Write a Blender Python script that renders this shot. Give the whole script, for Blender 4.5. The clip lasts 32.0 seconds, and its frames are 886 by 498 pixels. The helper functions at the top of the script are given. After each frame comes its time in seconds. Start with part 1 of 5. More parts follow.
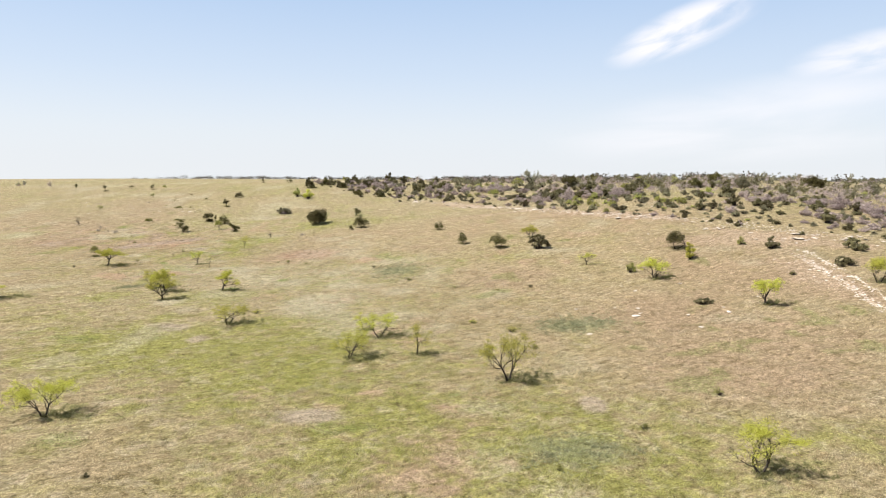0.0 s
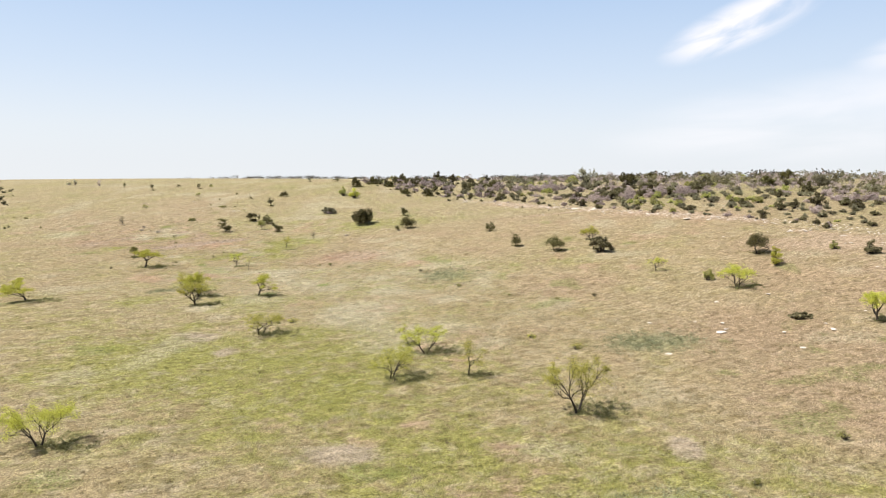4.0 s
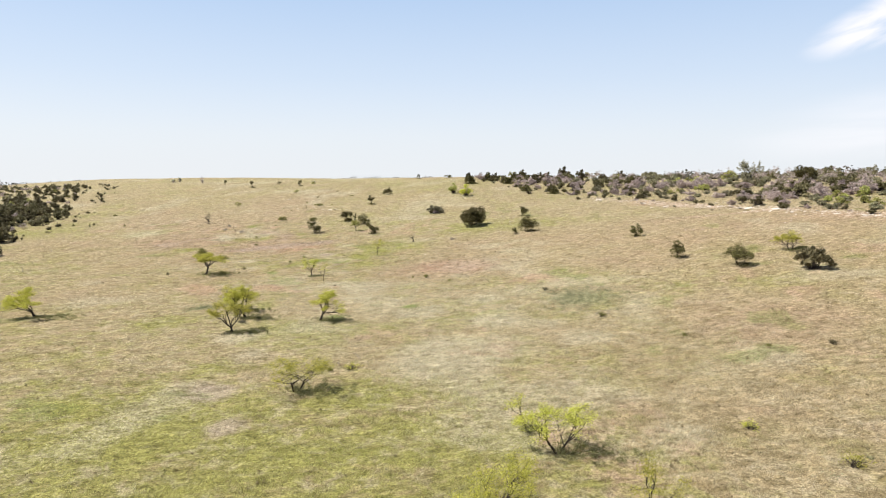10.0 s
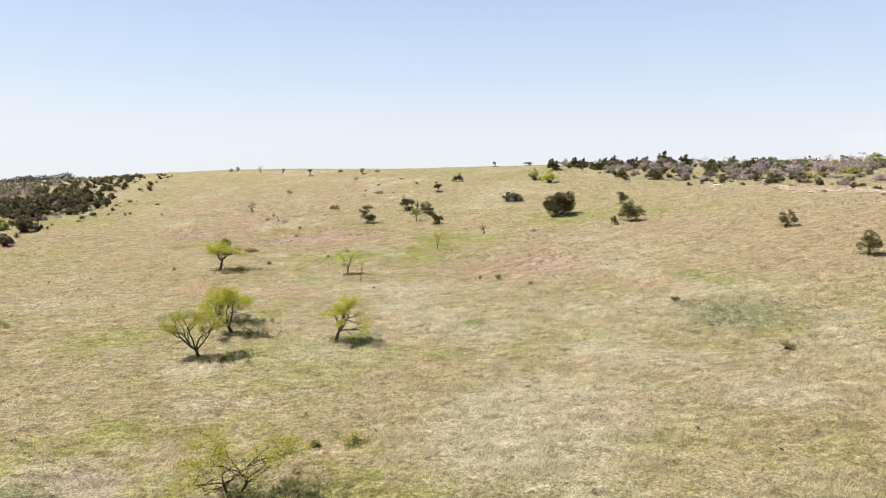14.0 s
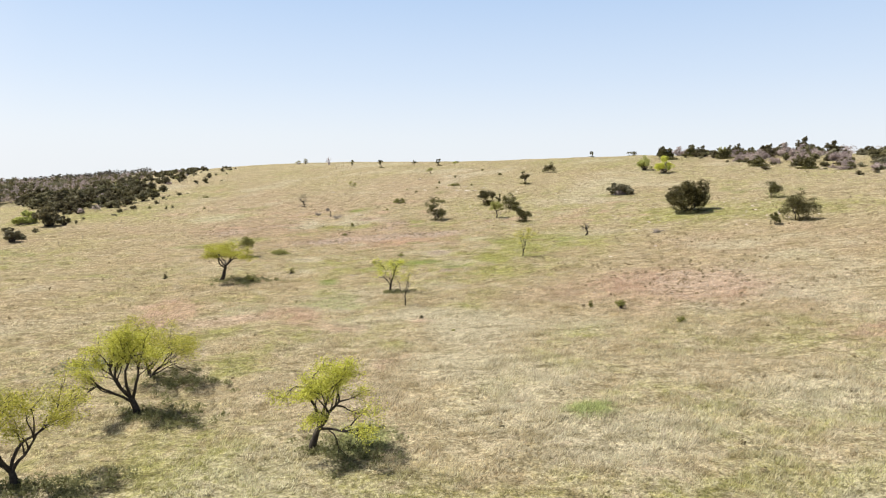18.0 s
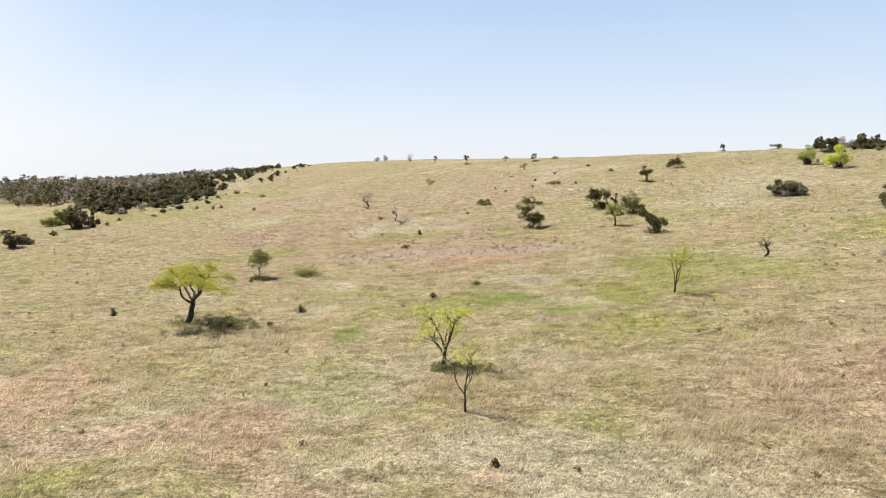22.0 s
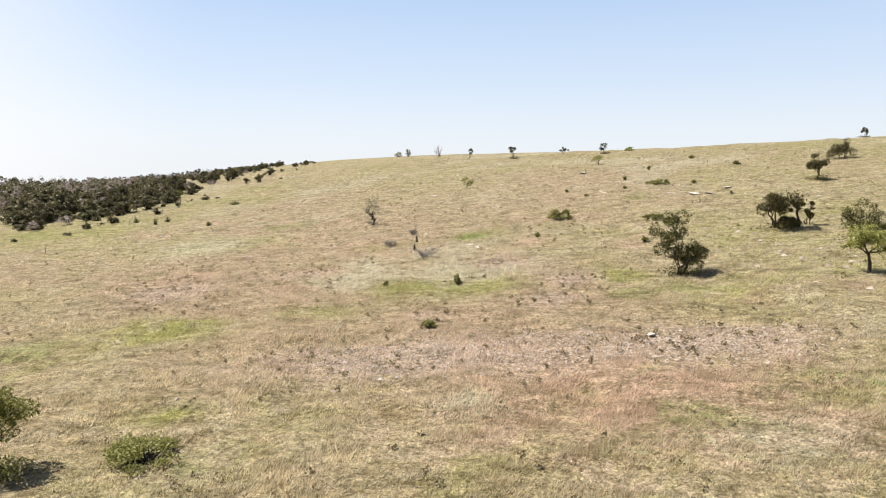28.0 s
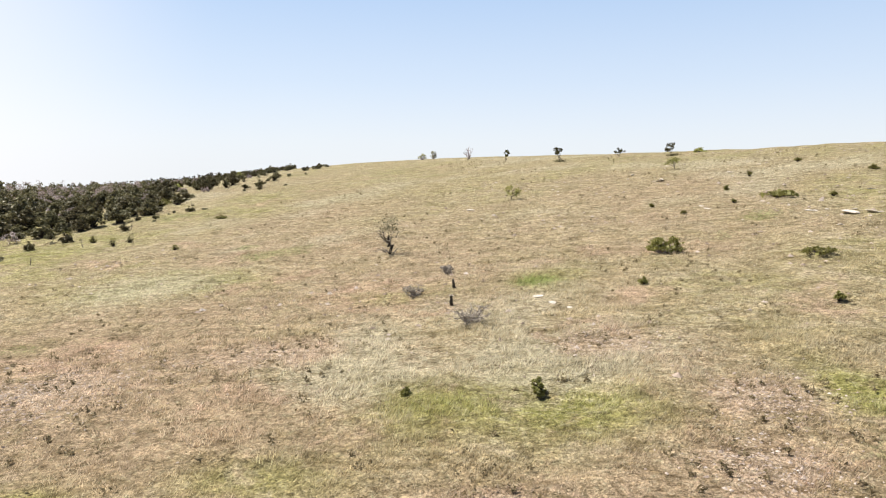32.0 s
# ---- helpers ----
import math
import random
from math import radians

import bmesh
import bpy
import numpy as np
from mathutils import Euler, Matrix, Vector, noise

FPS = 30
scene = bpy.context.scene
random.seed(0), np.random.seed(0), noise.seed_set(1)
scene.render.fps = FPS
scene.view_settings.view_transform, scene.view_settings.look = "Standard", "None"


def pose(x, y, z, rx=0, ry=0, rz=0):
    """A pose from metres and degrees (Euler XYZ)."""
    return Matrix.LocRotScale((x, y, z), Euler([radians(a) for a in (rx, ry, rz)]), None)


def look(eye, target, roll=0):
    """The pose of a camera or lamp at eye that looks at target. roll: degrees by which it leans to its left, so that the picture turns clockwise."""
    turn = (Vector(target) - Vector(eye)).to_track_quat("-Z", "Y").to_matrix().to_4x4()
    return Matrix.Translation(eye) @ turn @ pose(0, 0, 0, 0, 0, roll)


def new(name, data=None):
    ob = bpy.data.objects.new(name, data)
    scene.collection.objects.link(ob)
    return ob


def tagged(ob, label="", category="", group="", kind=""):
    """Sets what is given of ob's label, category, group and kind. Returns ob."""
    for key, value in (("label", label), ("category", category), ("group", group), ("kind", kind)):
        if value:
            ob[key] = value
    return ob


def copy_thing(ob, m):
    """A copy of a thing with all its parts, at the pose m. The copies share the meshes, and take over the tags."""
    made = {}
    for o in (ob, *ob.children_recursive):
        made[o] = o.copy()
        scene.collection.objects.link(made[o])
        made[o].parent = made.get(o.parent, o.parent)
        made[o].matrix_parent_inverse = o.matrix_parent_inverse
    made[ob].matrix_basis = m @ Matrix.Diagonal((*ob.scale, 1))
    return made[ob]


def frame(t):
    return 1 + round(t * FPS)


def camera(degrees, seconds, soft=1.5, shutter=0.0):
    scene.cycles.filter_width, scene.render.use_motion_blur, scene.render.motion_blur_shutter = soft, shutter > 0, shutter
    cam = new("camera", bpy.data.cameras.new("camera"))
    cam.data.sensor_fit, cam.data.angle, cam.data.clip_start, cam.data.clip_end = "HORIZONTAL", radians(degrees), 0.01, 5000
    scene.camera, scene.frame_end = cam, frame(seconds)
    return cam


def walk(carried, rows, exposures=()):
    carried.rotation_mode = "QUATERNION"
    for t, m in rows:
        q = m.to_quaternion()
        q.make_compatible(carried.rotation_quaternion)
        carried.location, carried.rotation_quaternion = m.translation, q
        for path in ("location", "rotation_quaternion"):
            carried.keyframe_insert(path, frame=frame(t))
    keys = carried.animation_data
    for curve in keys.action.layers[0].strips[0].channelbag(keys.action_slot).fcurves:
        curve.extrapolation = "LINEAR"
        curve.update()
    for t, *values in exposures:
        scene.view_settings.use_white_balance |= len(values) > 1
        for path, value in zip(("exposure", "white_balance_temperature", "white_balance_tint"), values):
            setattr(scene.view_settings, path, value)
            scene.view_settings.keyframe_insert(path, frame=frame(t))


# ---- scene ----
cam = camera(66.27, 32.0, soft=1.1)
PATH = [
    (0, pose(0.000, 0.000, 16.799, 83.701, 0, -0.002) @ pose(0, 0, 0, 0, 0, 0.361)),
    (1, pose(-0.071, 1.578, 16.712, 83.701, 0, 1.004) @ pose(0, 0, 0, 0, 0, 0.389)),
    (2, pose(-0.212, 3.526, 16.587, 83.695, 0, 2.065) @ pose(0, 0, 0, 0, 0, 0.324)),
    (3, pose(-0.421, 5.685, 16.440, 83.681, 0, 3.002) @ pose(0, 0, 0, 0, 0, 0.253)),
    (3.5, pose(-0.545, 6.983, 16.386, 83.665, 0, 3.531) @ pose(0, 0, 0, 0, 0, 0.233)),
    (5.5, pose(-1.166, 13.353, 16.018, 83.740, 0, 5.758) @ pose(0, 0, 0, 0, 0, 0.090)),
    (6, pose(-1.346, 15.289, 15.875, 83.775, 0, 6.414) @ pose(0, 0, 0, 0, 0, 0.048)),
    (7, pose(-1.745, 19.599, 15.582, 83.871, 0, 8.056) @ pose(0, 0, 0, 0, 0, 0.001)),
    (8, pose(-2.359, 24.631, 15.101, 83.931, 0, 10.079) @ pose(0, 0, 0, 0, 0, 0.094)),
    (9, pose(-3.203, 29.899, 14.519, 83.988, 0, 12.079) @ pose(0, 0, 0, 0, 0, 0.144)),
    (10, pose(-4.123, 35.446, 13.913, 83.972, 0, 14.159) @ pose(0, 0, 0, 0, 0, 0.126)),
    (11, pose(-5.178, 40.950, 13.105, 84.001, 0, 16.198) @ pose(0, 0, 0, 0, 0, 0.100)),
    (12, pose(-6.531, 46.471, 12.198, 83.982, 0, 17.997) @ pose(0, 0, 0, 0, 0, 0.096)),
    (13, pose(-8.092, 52.000, 11.375, 84.010, 0, 19.364) @ pose(0, 0, 0, 0, 0, 0.036)),
    (14, pose(-9.746, 57.444, 10.637, 83.958, 0, 20.744) @ pose(0, 0, 0, 0, 0, 0.047)),
    (15, pose(-11.569, 62.685, 9.988, 83.974, 0, 23.054) @ pose(0, 0, 0, 0, 0, 0.121)),
    (15.5, pose(-12.548, 65.315, 9.704, 83.974, 0, 24.215) @ pose(0, 0, 0, 0, 0, 0.151)),
    (17.5, pose(-16.834, 75.929, 8.878, 83.962, 0, 27.012) @ pose(0, 0, 0, 0, 0, 0.190)),
    (18, pose(-17.956, 78.572, 8.690, 83.994, 0, 27.995) @ pose(0, 0, 0, 0, 0, 0.198)),
    (19, pose(-20.311, 83.702, 8.363, 84.042, 0, 30.866) @ pose(0, 0, 0, 0, 0, 0.305)),
    (20, pose(-22.803, 88.602, 8.078, 84.115, 0, 33.252) @ pose(0, 0, 0, 0, 0, 0.330)),
    (21, pose(-25.542, 93.270, 7.882, 84.132, 0, 35.093) @ pose(0, 0, 0, 0, 0, 0.364)),
    (22, pose(-28.529, 97.818, 7.746, 84.186, 0, 35.876) @ pose(0, 0, 0, 0, 0, 0.399)),
    (23, pose(-31.680, 102.273, 7.721, 84.200, 0, 36.198) @ pose(0, 0, 0, 0, 0, 0.343)),
    (24, pose(-34.909, 106.565, 7.765, 84.206, 0, 36.105) @ pose(0, 0, 0, 0, 0, 0.203)),
    (25, pose(-38.160, 110.718, 7.797, 84.151, 0, 37.019) @ pose(0, 0, 0, 0, 0, 0.098)),
    (25.5, pose(-39.854, 112.794, 7.764, 84.158, 0, 37.391) @ pose(0, 0, 0, 0, 0, 0.100)),
    (27.5, pose(-46.772, 120.763, 7.734, 84.113, 0, 37.812) @ pose(0, 0, 0, 0, 0, -0.026)),
    (28, pose(-48.471, 122.683, 7.717, 84.136, 0, 38.314) @ pose(0, 0, 0, 0, 0, -0.020)),
    (29, pose(-51.545, 126.108, 7.639, 84.240, 0, 39.207) @ pose(0, 0, 0, 0, 0, 0.120)),
    (30, pose(-54.322, 129.142, 7.684, 84.308, 0, 39.898) @ pose(0, 0, 0, 0, 0, 0.091)),
    (31, pose(-57.021, 132.025, 7.813, 84.409, 0, 40.294) @ pose(0, 0, 0, 0, 0, 0.111)),
    (32, pose(-59.474, 134.535, 8.208, 84.383, 0, 40.207) @ pose(0, 0, 0, 0, 0, 0.025)),
]
walk(cam, PATH, [(0, 0.56, 6500, 10), (32, 0.60, 6500, 10)])

# ---------------------------------------------------------------- light
SUN_FROM = Vector((-0.58, -0.12, 0.94)).normalized()
sun_data = bpy.data.lights.new("sun", "SUN")
sun_data.energy, sun_data.angle, sun_data.color = 6.7, radians(0.55), (1.0, 0.965, 0.91)
sun = new("sun", sun_data)
sun.matrix_world = look(SUN_FROM * 300, (0, 0, 0))

world = bpy.data.worlds.new("sky")
scene.world = world
world.use_nodes = True
wt = world.node_tree
wt.nodes.clear()


def wn(kind, **settings):
    n = wt.nodes.new(kind)
    for key, value in settings.items():
        n.inputs[key].default_value = value
    return n


sky = wt.nodes.new("ShaderNodeTexSky")
sky.sky_type, sky.sun_disc = "NISHITA", False
sky.sun_elevation = math.asin(SUN_FROM.z)
sky.sun_rotation = math.atan2(SUN_FROM.x, SUN_FROM.y)
sky.air_density, sky.dust_density, sky.ozone_density = 1.0, 3.0, 1.5
coord = wt.nodes.new("ShaderNodeTexCoord")


def sky_maths(op, a, b):
    n = wt.nodes.new("ShaderNodeMath")
    n.operation = op
    for i, value in enumerate((a, b)):
        if isinstance(value, (int, float)):
            n.inputs[i].default_value = value
        else:
            wt.links.new(value, n.inputs[i])
    return n.outputs[0]


def sky_dot(axis):
    n = wt.nodes.new("ShaderNodeVectorMath")
    n.operation = "DOT_PRODUCT"
    wt.links.new(coord.outputs["Generated"], n.inputs[0])
    n.inputs[1].default_value = axis
    return n.outputs["Value"]


def sky_step(value, a, b):
    n = wt.nodes.new("ShaderNodeMapRange")
    n.interpolation_type = "SMOOTHSTEP"
    wt.links.new(value, n.inputs["Value"])
    n.inputs["From Min"].default_value, n.inputs["From Max"].default_value = a, b
    return n.outputs[0]


def cloud(direction, along, size, stretch, grain, tear=(0.30, 0.62)):
    """A wisp of cirrus: a soft ellipse round a direction, combed out along itself by noise."""
    d = Vector(direction).normalized()
    u = Vector(along).normalized()
    u = (u - d * u.dot(d)).normalized()
    v = d.cross(u)
    su, sv = sky_dot(u / (size * stretch)), sky_dot(v / size)
    far = sky_maths("ADD", sky_maths("MULTIPLY", su, su), sky_maths("MULTIPLY", sv, sv))
    comb = wt.nodes.new("ShaderNodeCombineXYZ")
    wt.links.new(su, comb.inputs[0])
    wt.links.new(sv, comb.inputs[1])
    rag = wn("ShaderNodeTexNoise", Scale=grain, Detail=6.0, Roughness=0.5, Distortion=0.5)
    wt.links.new(comb.outputs[0], rag.inputs["Vector"])
    soft = sky_maths("MULTIPLY", sky_step(far, 1.0, 0.0), sky_step(rag.outputs["Fac"], *tear))
    return sky_maths("MULTIPLY", soft, sky_maths("GREATER_THAN", sky_dot(d), 0.0))


# thin bright haze: white at the horizon, pale blue above
up = wt.nodes.new("ShaderNodeSeparateXYZ")
wt.links.new(coord.outputs["Generated"], up.inputs[0])
haze = wt.nodes.new("ShaderNodeValToRGB")
el = haze.color_ramp.elements
el.new(0.1), el.new(0.3), el.new(0.6)
for e, (p, c) in zip(el, ((0.0, (1.04, 1.08, 1.12)), (0.06, (0.94, 1.01, 1.09)), (0.14, (0.75, 0.88, 1.06)), (0.25, (0.55, 0.73, 1.0)), (0.55, (0.09, 0.14, 0.26)))):
    e.position, e.color = p, (*c, 1)
wt.links.new(up.outputs["Z"], haze.inputs["Fac"])
gain = wt.nodes.new("ShaderNodeVectorMath")
gain.operation = "SCALE"
gain.inputs["Scale"].default_value = 6.4
wt.links.new(haze.outputs["Color"], gain.inputs[0])
lift = wt.nodes.new("ShaderNodeMix")
lift.data_type = "RGBA"
lift.inputs["Factor"].default_value = 0.84
wt.links.new(sky.outputs["Color"], lift.inputs["A"])
wt.links.new(gain.outputs["Vector"], lift.inputs["B"])
last = lift.outputs["Result"]
SUN_SIDE = Vector((SUN_FROM.x, SUN_FROM.y, 0.1)).normalized()
for shape, strength in (
    (cloud((0.352, 1.03, 0.214), (1.0, 0.0, 0.43), 0.034, 3.4, 1.1), 1.0),
    (cloud((0.64, 1.03, 0.185), (1.0, 0.0, 0.2), 0.03, 3.6, 1.0), 0.75),
    (cloud((0.50, 1.03, 0.085), (1.0, 0.0, 0.1), 0.065, 5.0, 1.0, (0.3, 0.7)), 0.55),
    # the haze brightens round the sun
    (sky_step(sky_dot(SUN_SIDE), 0.72, 1.0), 0.65),
):
    weight = wt.nodes.new("ShaderNodeMath")
    weight.operation, weight.inputs[1].default_value = "MULTIPLY", strength
    wt.links.new(shape, weight.inputs[0])
    mix = wt.nodes.new("ShaderNodeMix")
    mix.data_type = "RGBA"
    wt.links.new(weight.outputs[0], mix.inputs["Factor"])
    wt.links.new(last, mix.inputs["A"])
    mix.inputs["B"].default_value = (7.4, 7.2, 7.4, 1)
    last = mix.outputs["Result"]
back = wn("ShaderNodeBackground", Strength=0.1)
wt.links.new(last, back.inputs["Color"])
wout = wt.nodes.new("ShaderNodeOutputWorld")
wt.links.new(back.outputs[0], wout.inputs["Surface"])


# ---------------------------------------------------------------- materials
def material(name, rough=0.8):
    m = bpy.data.materials.new(name)
    m.use_nodes = True
    nt = m.node_tree
    b = nt.nodes["Principled BSDF"]
    b.inputs["Roughness"].default_value = rough
    b.inputs["Specular IOR Level"].default_value = 0.1
    return m, nt, b


def tex_noise(nt, scale, detail=4.0, rough=0.55, vector=None, warp=0.0):
    n = nt.nodes.new("ShaderNodeTexNoise")
    n.inputs["Scale"].default_value, n.inputs["Detail"].default_value = scale, detail
    n.inputs["Roughness"].default_value, n.inputs["Distortion"].default_value = rough, warp
    if vector is None:
        c = nt.nodes.new("ShaderNodeTexCoord")
        vector = c.outputs["Object"]
    nt.links.new(vector, n.inputs["Vector"])
    return n.outputs["Fac"]


def ramp(nt, fac, stops):
    r = nt.nodes.new("ShaderNodeValToRGB")
    el = r.color_ramp.elements
    while len(el) < len(stops):
        el.new(0.5)
    for e, (p, c) in zip(el, stops):
        e.position, e.color = p, (*c, 1)
    nt.links.new(fac, r.inputs["Fac"])
    return r.outputs["Color"]


def blend(nt, fac, a, b):
    m = nt.nodes.new("ShaderNodeMix")
    m.data_type = "RGBA"
    for sock, value in (("Factor", fac), ("A", a), ("B", b)):
        if isinstance(value, (tuple, float)):
            m.inputs[sock].default_value = (*value, 1) if isinstance(value, tuple) else value
        else:
            nt.links.new(value, m.inputs[sock])
    return m.outputs["Result"]


def remap(nt, fac, a, b, c=0.0, d=1.0):
    m = nt.nodes.new("ShaderNodeMapRange")
    m.interpolation_type = "SMOOTHSTEP"
    nt.links.new(fac, m.inputs["Value"])
    for key, value in (("From Min", a), ("From Max", b), ("To Min", c), ("To Max", d)):
        m.inputs[key].default_value = value
    return m.outputs[0]


def maths(nt, op, a, b):
    m = nt.nodes.new("ShaderNodeMath")
    m.operation = op
    for i, value in enumerate((a, b)):
        if isinstance(value, (int, float)):
            m.inputs[i].default_value = value
        else:
            nt.links.new(value, m.inputs[i])
    return m.outputs[0]


def bump(nt, b, height, strength, distance):
    n = nt.nodes.new("ShaderNodeBump")
    n.inputs["Strength"].default_value, n.inputs["Distance"].default_value = strength, distance
    nt.links.new(height, n.inputs["Height"])
    nt.links.new(n.outputs["Normal"], b.inputs["Normal"])


STRAW, STRAW_PALE = (0.225, 0.185, 0.117), (0.293, 0.255, 0.192)
GRASS, GRASS_DEEP = (0.230, 0.229, 0.087), (0.163, 0.168, 0.059)
ROSY, STONY = (0.257, 0.194, 0.153), (0.354, 0.295, 0.253)
SAGE, BLUSH = (0.184, 0.203, 0.132), (0.257, 0.200, 0.153)
CELADON, LILAC = (0.326, 0.310, 0.255), (0.279, 0.238, 0.219)
LUSH_GREEN, PINKISH = (0.137, 0.178, 0.052), (0.307, 0.222, 0.184)
SCRUB = (0.17, 0.15, 0.115)


def times_colour(nt, a, b):
    m = nt.nodes.new("ShaderNodeMix")
    m.data_type, m.blend_type = "RGBA", "MULTIPLY"
    m.inputs["Factor"].default_value = 1.0
    nt.links.new(a, m.inputs["A"])
    nt.links.new(b, m.inputs["B"])
    return m.outputs["Result"]


WIND_TURN = 0.5


def cover_colour(nt):
    """The colour of the pasture: straw, green, rosy bare soil, sage and blush grass, by the cover layer, torn by noise."""
    at = nt.nodes.new("ShaderNodeAttribute")
    at.attribute_name = "cover"
    sep = nt.nodes.new("ShaderNodeSeparateColor")
    nt.links.new(at.outputs["Color"], sep.inputs["Color"])
    geo = nt.nodes.new("ShaderNodeNewGeometry")
    pos = geo.outputs["Position"]
    mid = tex_noise(nt, 0.75, 6.0, 0.7, pos, 0.6)
    small = tex_noise(nt, 4.2, 5.0, 0.75, pos)

    def elsewhere(x, y):
        move = nt.nodes.new("ShaderNodeVectorMath")
        move.inputs[1].default_value = (x, y, 0)
        nt.links.new(pos, move.inputs[0])
        return move.outputs["Vector"]

    tuft = tex_noise(nt, 0.62, 8.0, 0.74, elsewhere(-140, 220), 0.5)
    straw = ramp(nt, mid, [(0.32, STRAW), (0.68, STRAW_PALE)])
    green = ramp(nt, small, [(0.35, GRASS_DEEP), (0.62, GRASS)])
    tint = nt.nodes.new("ShaderNodeAttribute")
    tint.attribute_name = "tint"
    hue = nt.nodes.new("ShaderNodeSeparateColor")
    nt.links.new(tint.outputs["Color"], hue.inputs["Color"])

    def torn(channel, spread, noise_out):
        return remap(nt, maths(nt, "ADD", channel, maths(nt, "MULTIPLY", maths(nt, "SUBTRACT", noise_out, 0.5), spread)), 0.12, 0.88)

    rosy = ramp(nt, maths(nt, "ADD", small, maths(nt, "MULTIPLY", sep.outputs[1], 0.16)), [(0.50, ROSY), (0.74, STONY)])
    c = blend(nt, torn(sep.outputs[0], 2.2, mid), straw, green)
    c = blend(nt, remap(nt, tuft, 0.48, 0.66, 0.0, 0.5), c, CELADON)
    c = blend(nt, maths(nt, "MULTIPLY", torn(at.outputs["Alpha"], 2.0, mid), 0.85), c, BLUSH)
    c = blend(nt, maths(nt, "MULTIPLY", torn(hue.outputs[0], 2.2, small), 0.7), c, CELADON)
    c = blend(nt, maths(nt, "MULTIPLY", torn(hue.outputs[2], 2.6, tuft), 0.7), c, PINKISH)
    c = blend(nt, maths(nt, "MULTIPLY", torn(tint.outputs["Alpha"], 2.0, small), 0.75), c, LILAC)
    c = blend(nt, maths(nt, "MULTIPLY", torn(hue.outputs[1], 2.2, small), 0.7), c, LUSH_GREEN)
    c = blend(nt, maths(nt, "MULTIPLY", torn(sep.outputs[1], 1.5, mid), 0.85), c, rosy)
    c = blend(nt, maths(nt, "MULTIPLY", torn(sep.outputs[2], 1.8, small), 0.6), c, SAGE)
    # the far plain is all scrub
    reach = nt.nodes.new("ShaderNodeVectorMath")
    reach.operation = "LENGTH"
    nt.links.new(pos, reach.inputs[0])
    c = blend(nt, remap(nt, reach.outputs["Value"], 380, 620), c, SCRUB)
    # windblown streaks, a hand to a step across, their shadow and sheen painted into the colour
    stretch = nt.nodes.new("ShaderNodeMapping")
    stretch.vector_type = "TEXTURE"
    stretch.inputs["Rotation"].default_value = (0, 0, WIND_TURN)
    stretch.inputs["Scale"].default_value = (2.6, 1.0, 1.0)
    nt.links.new(pos, stretch.inputs["Vector"])
    streak = tex_noise(nt, 1.9, 3.0, 0.6, stretch.outputs["Vector"], 0.7)
    c = times_colour(nt, c, ramp(nt, streak, [(0.30, (0.66, 0.64, 0.55)), (0.48, (0.95, 0.95, 0.93)), (0.68, (1.2, 1.19, 1.17))]))
    return c, pos, small, streak


m_ground, nt, b = material("pasture_soil", 0.95)
tone, pos, small, mid = cover_colour(nt)
grain = tex_noise(nt, 14.0, 8.0, 0.85, pos)
fibre = tex_noise(nt, 38.0, 5.0, 0.8, pos, 1.6)
jitter = nt.nodes.new("ShaderNodeTexNoise")
jitter.inputs["Scale"].default_value = 6.0
nt.links.new(pos, jitter.inputs["Vector"])
shift = nt.nodes.new("ShaderNodeVectorMath")
shift.operation = "MULTIPLY_ADD"
shift.inputs[1].default_value = (0.2, 0.2, 0.2)
nt.links.new(jitter.outputs["Color"], shift.inputs[0])
nt.links.new(pos, shift.inputs[2])
crumbs = []
for scale in (13.0, 29.0):
    cell = nt.nodes.new("ShaderNodeTexVoronoi")
    cell.inputs["Scale"].default_value = scale
    nt.links.new(shift.outputs["Vector"], cell.inputs["Vector"])
    crumbs.append(cell)
# shade between clumps and tussocks is painted in: hollows darker, crests lighter
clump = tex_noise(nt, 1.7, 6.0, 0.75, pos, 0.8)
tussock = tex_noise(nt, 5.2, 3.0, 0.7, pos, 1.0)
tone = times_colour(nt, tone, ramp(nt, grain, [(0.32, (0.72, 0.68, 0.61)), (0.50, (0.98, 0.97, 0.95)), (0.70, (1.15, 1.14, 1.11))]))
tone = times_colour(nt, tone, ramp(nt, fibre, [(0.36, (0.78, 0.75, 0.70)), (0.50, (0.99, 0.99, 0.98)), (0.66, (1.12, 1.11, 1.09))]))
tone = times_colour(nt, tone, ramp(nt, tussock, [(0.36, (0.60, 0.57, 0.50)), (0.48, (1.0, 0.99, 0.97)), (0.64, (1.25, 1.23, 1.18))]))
for cell in crumbs:
    shade = nt.nodes.new("ShaderNodeSeparateColor")
    nt.links.new(cell.outputs["Color"], shade.inputs["Color"])
    tone = times_colour(nt, tone, ramp(nt, shade.outputs[0], [(0.0, (0.74, 0.72, 0.68)), (0.5, (1.02, 1.02, 1.0)), (1.0, (1.28, 1.26, 1.21))]))
# painted shade again, between the clumps, dark where the bump sinks
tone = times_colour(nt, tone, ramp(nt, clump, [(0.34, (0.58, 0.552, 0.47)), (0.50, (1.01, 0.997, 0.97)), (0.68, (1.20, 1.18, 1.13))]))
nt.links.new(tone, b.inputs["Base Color"])
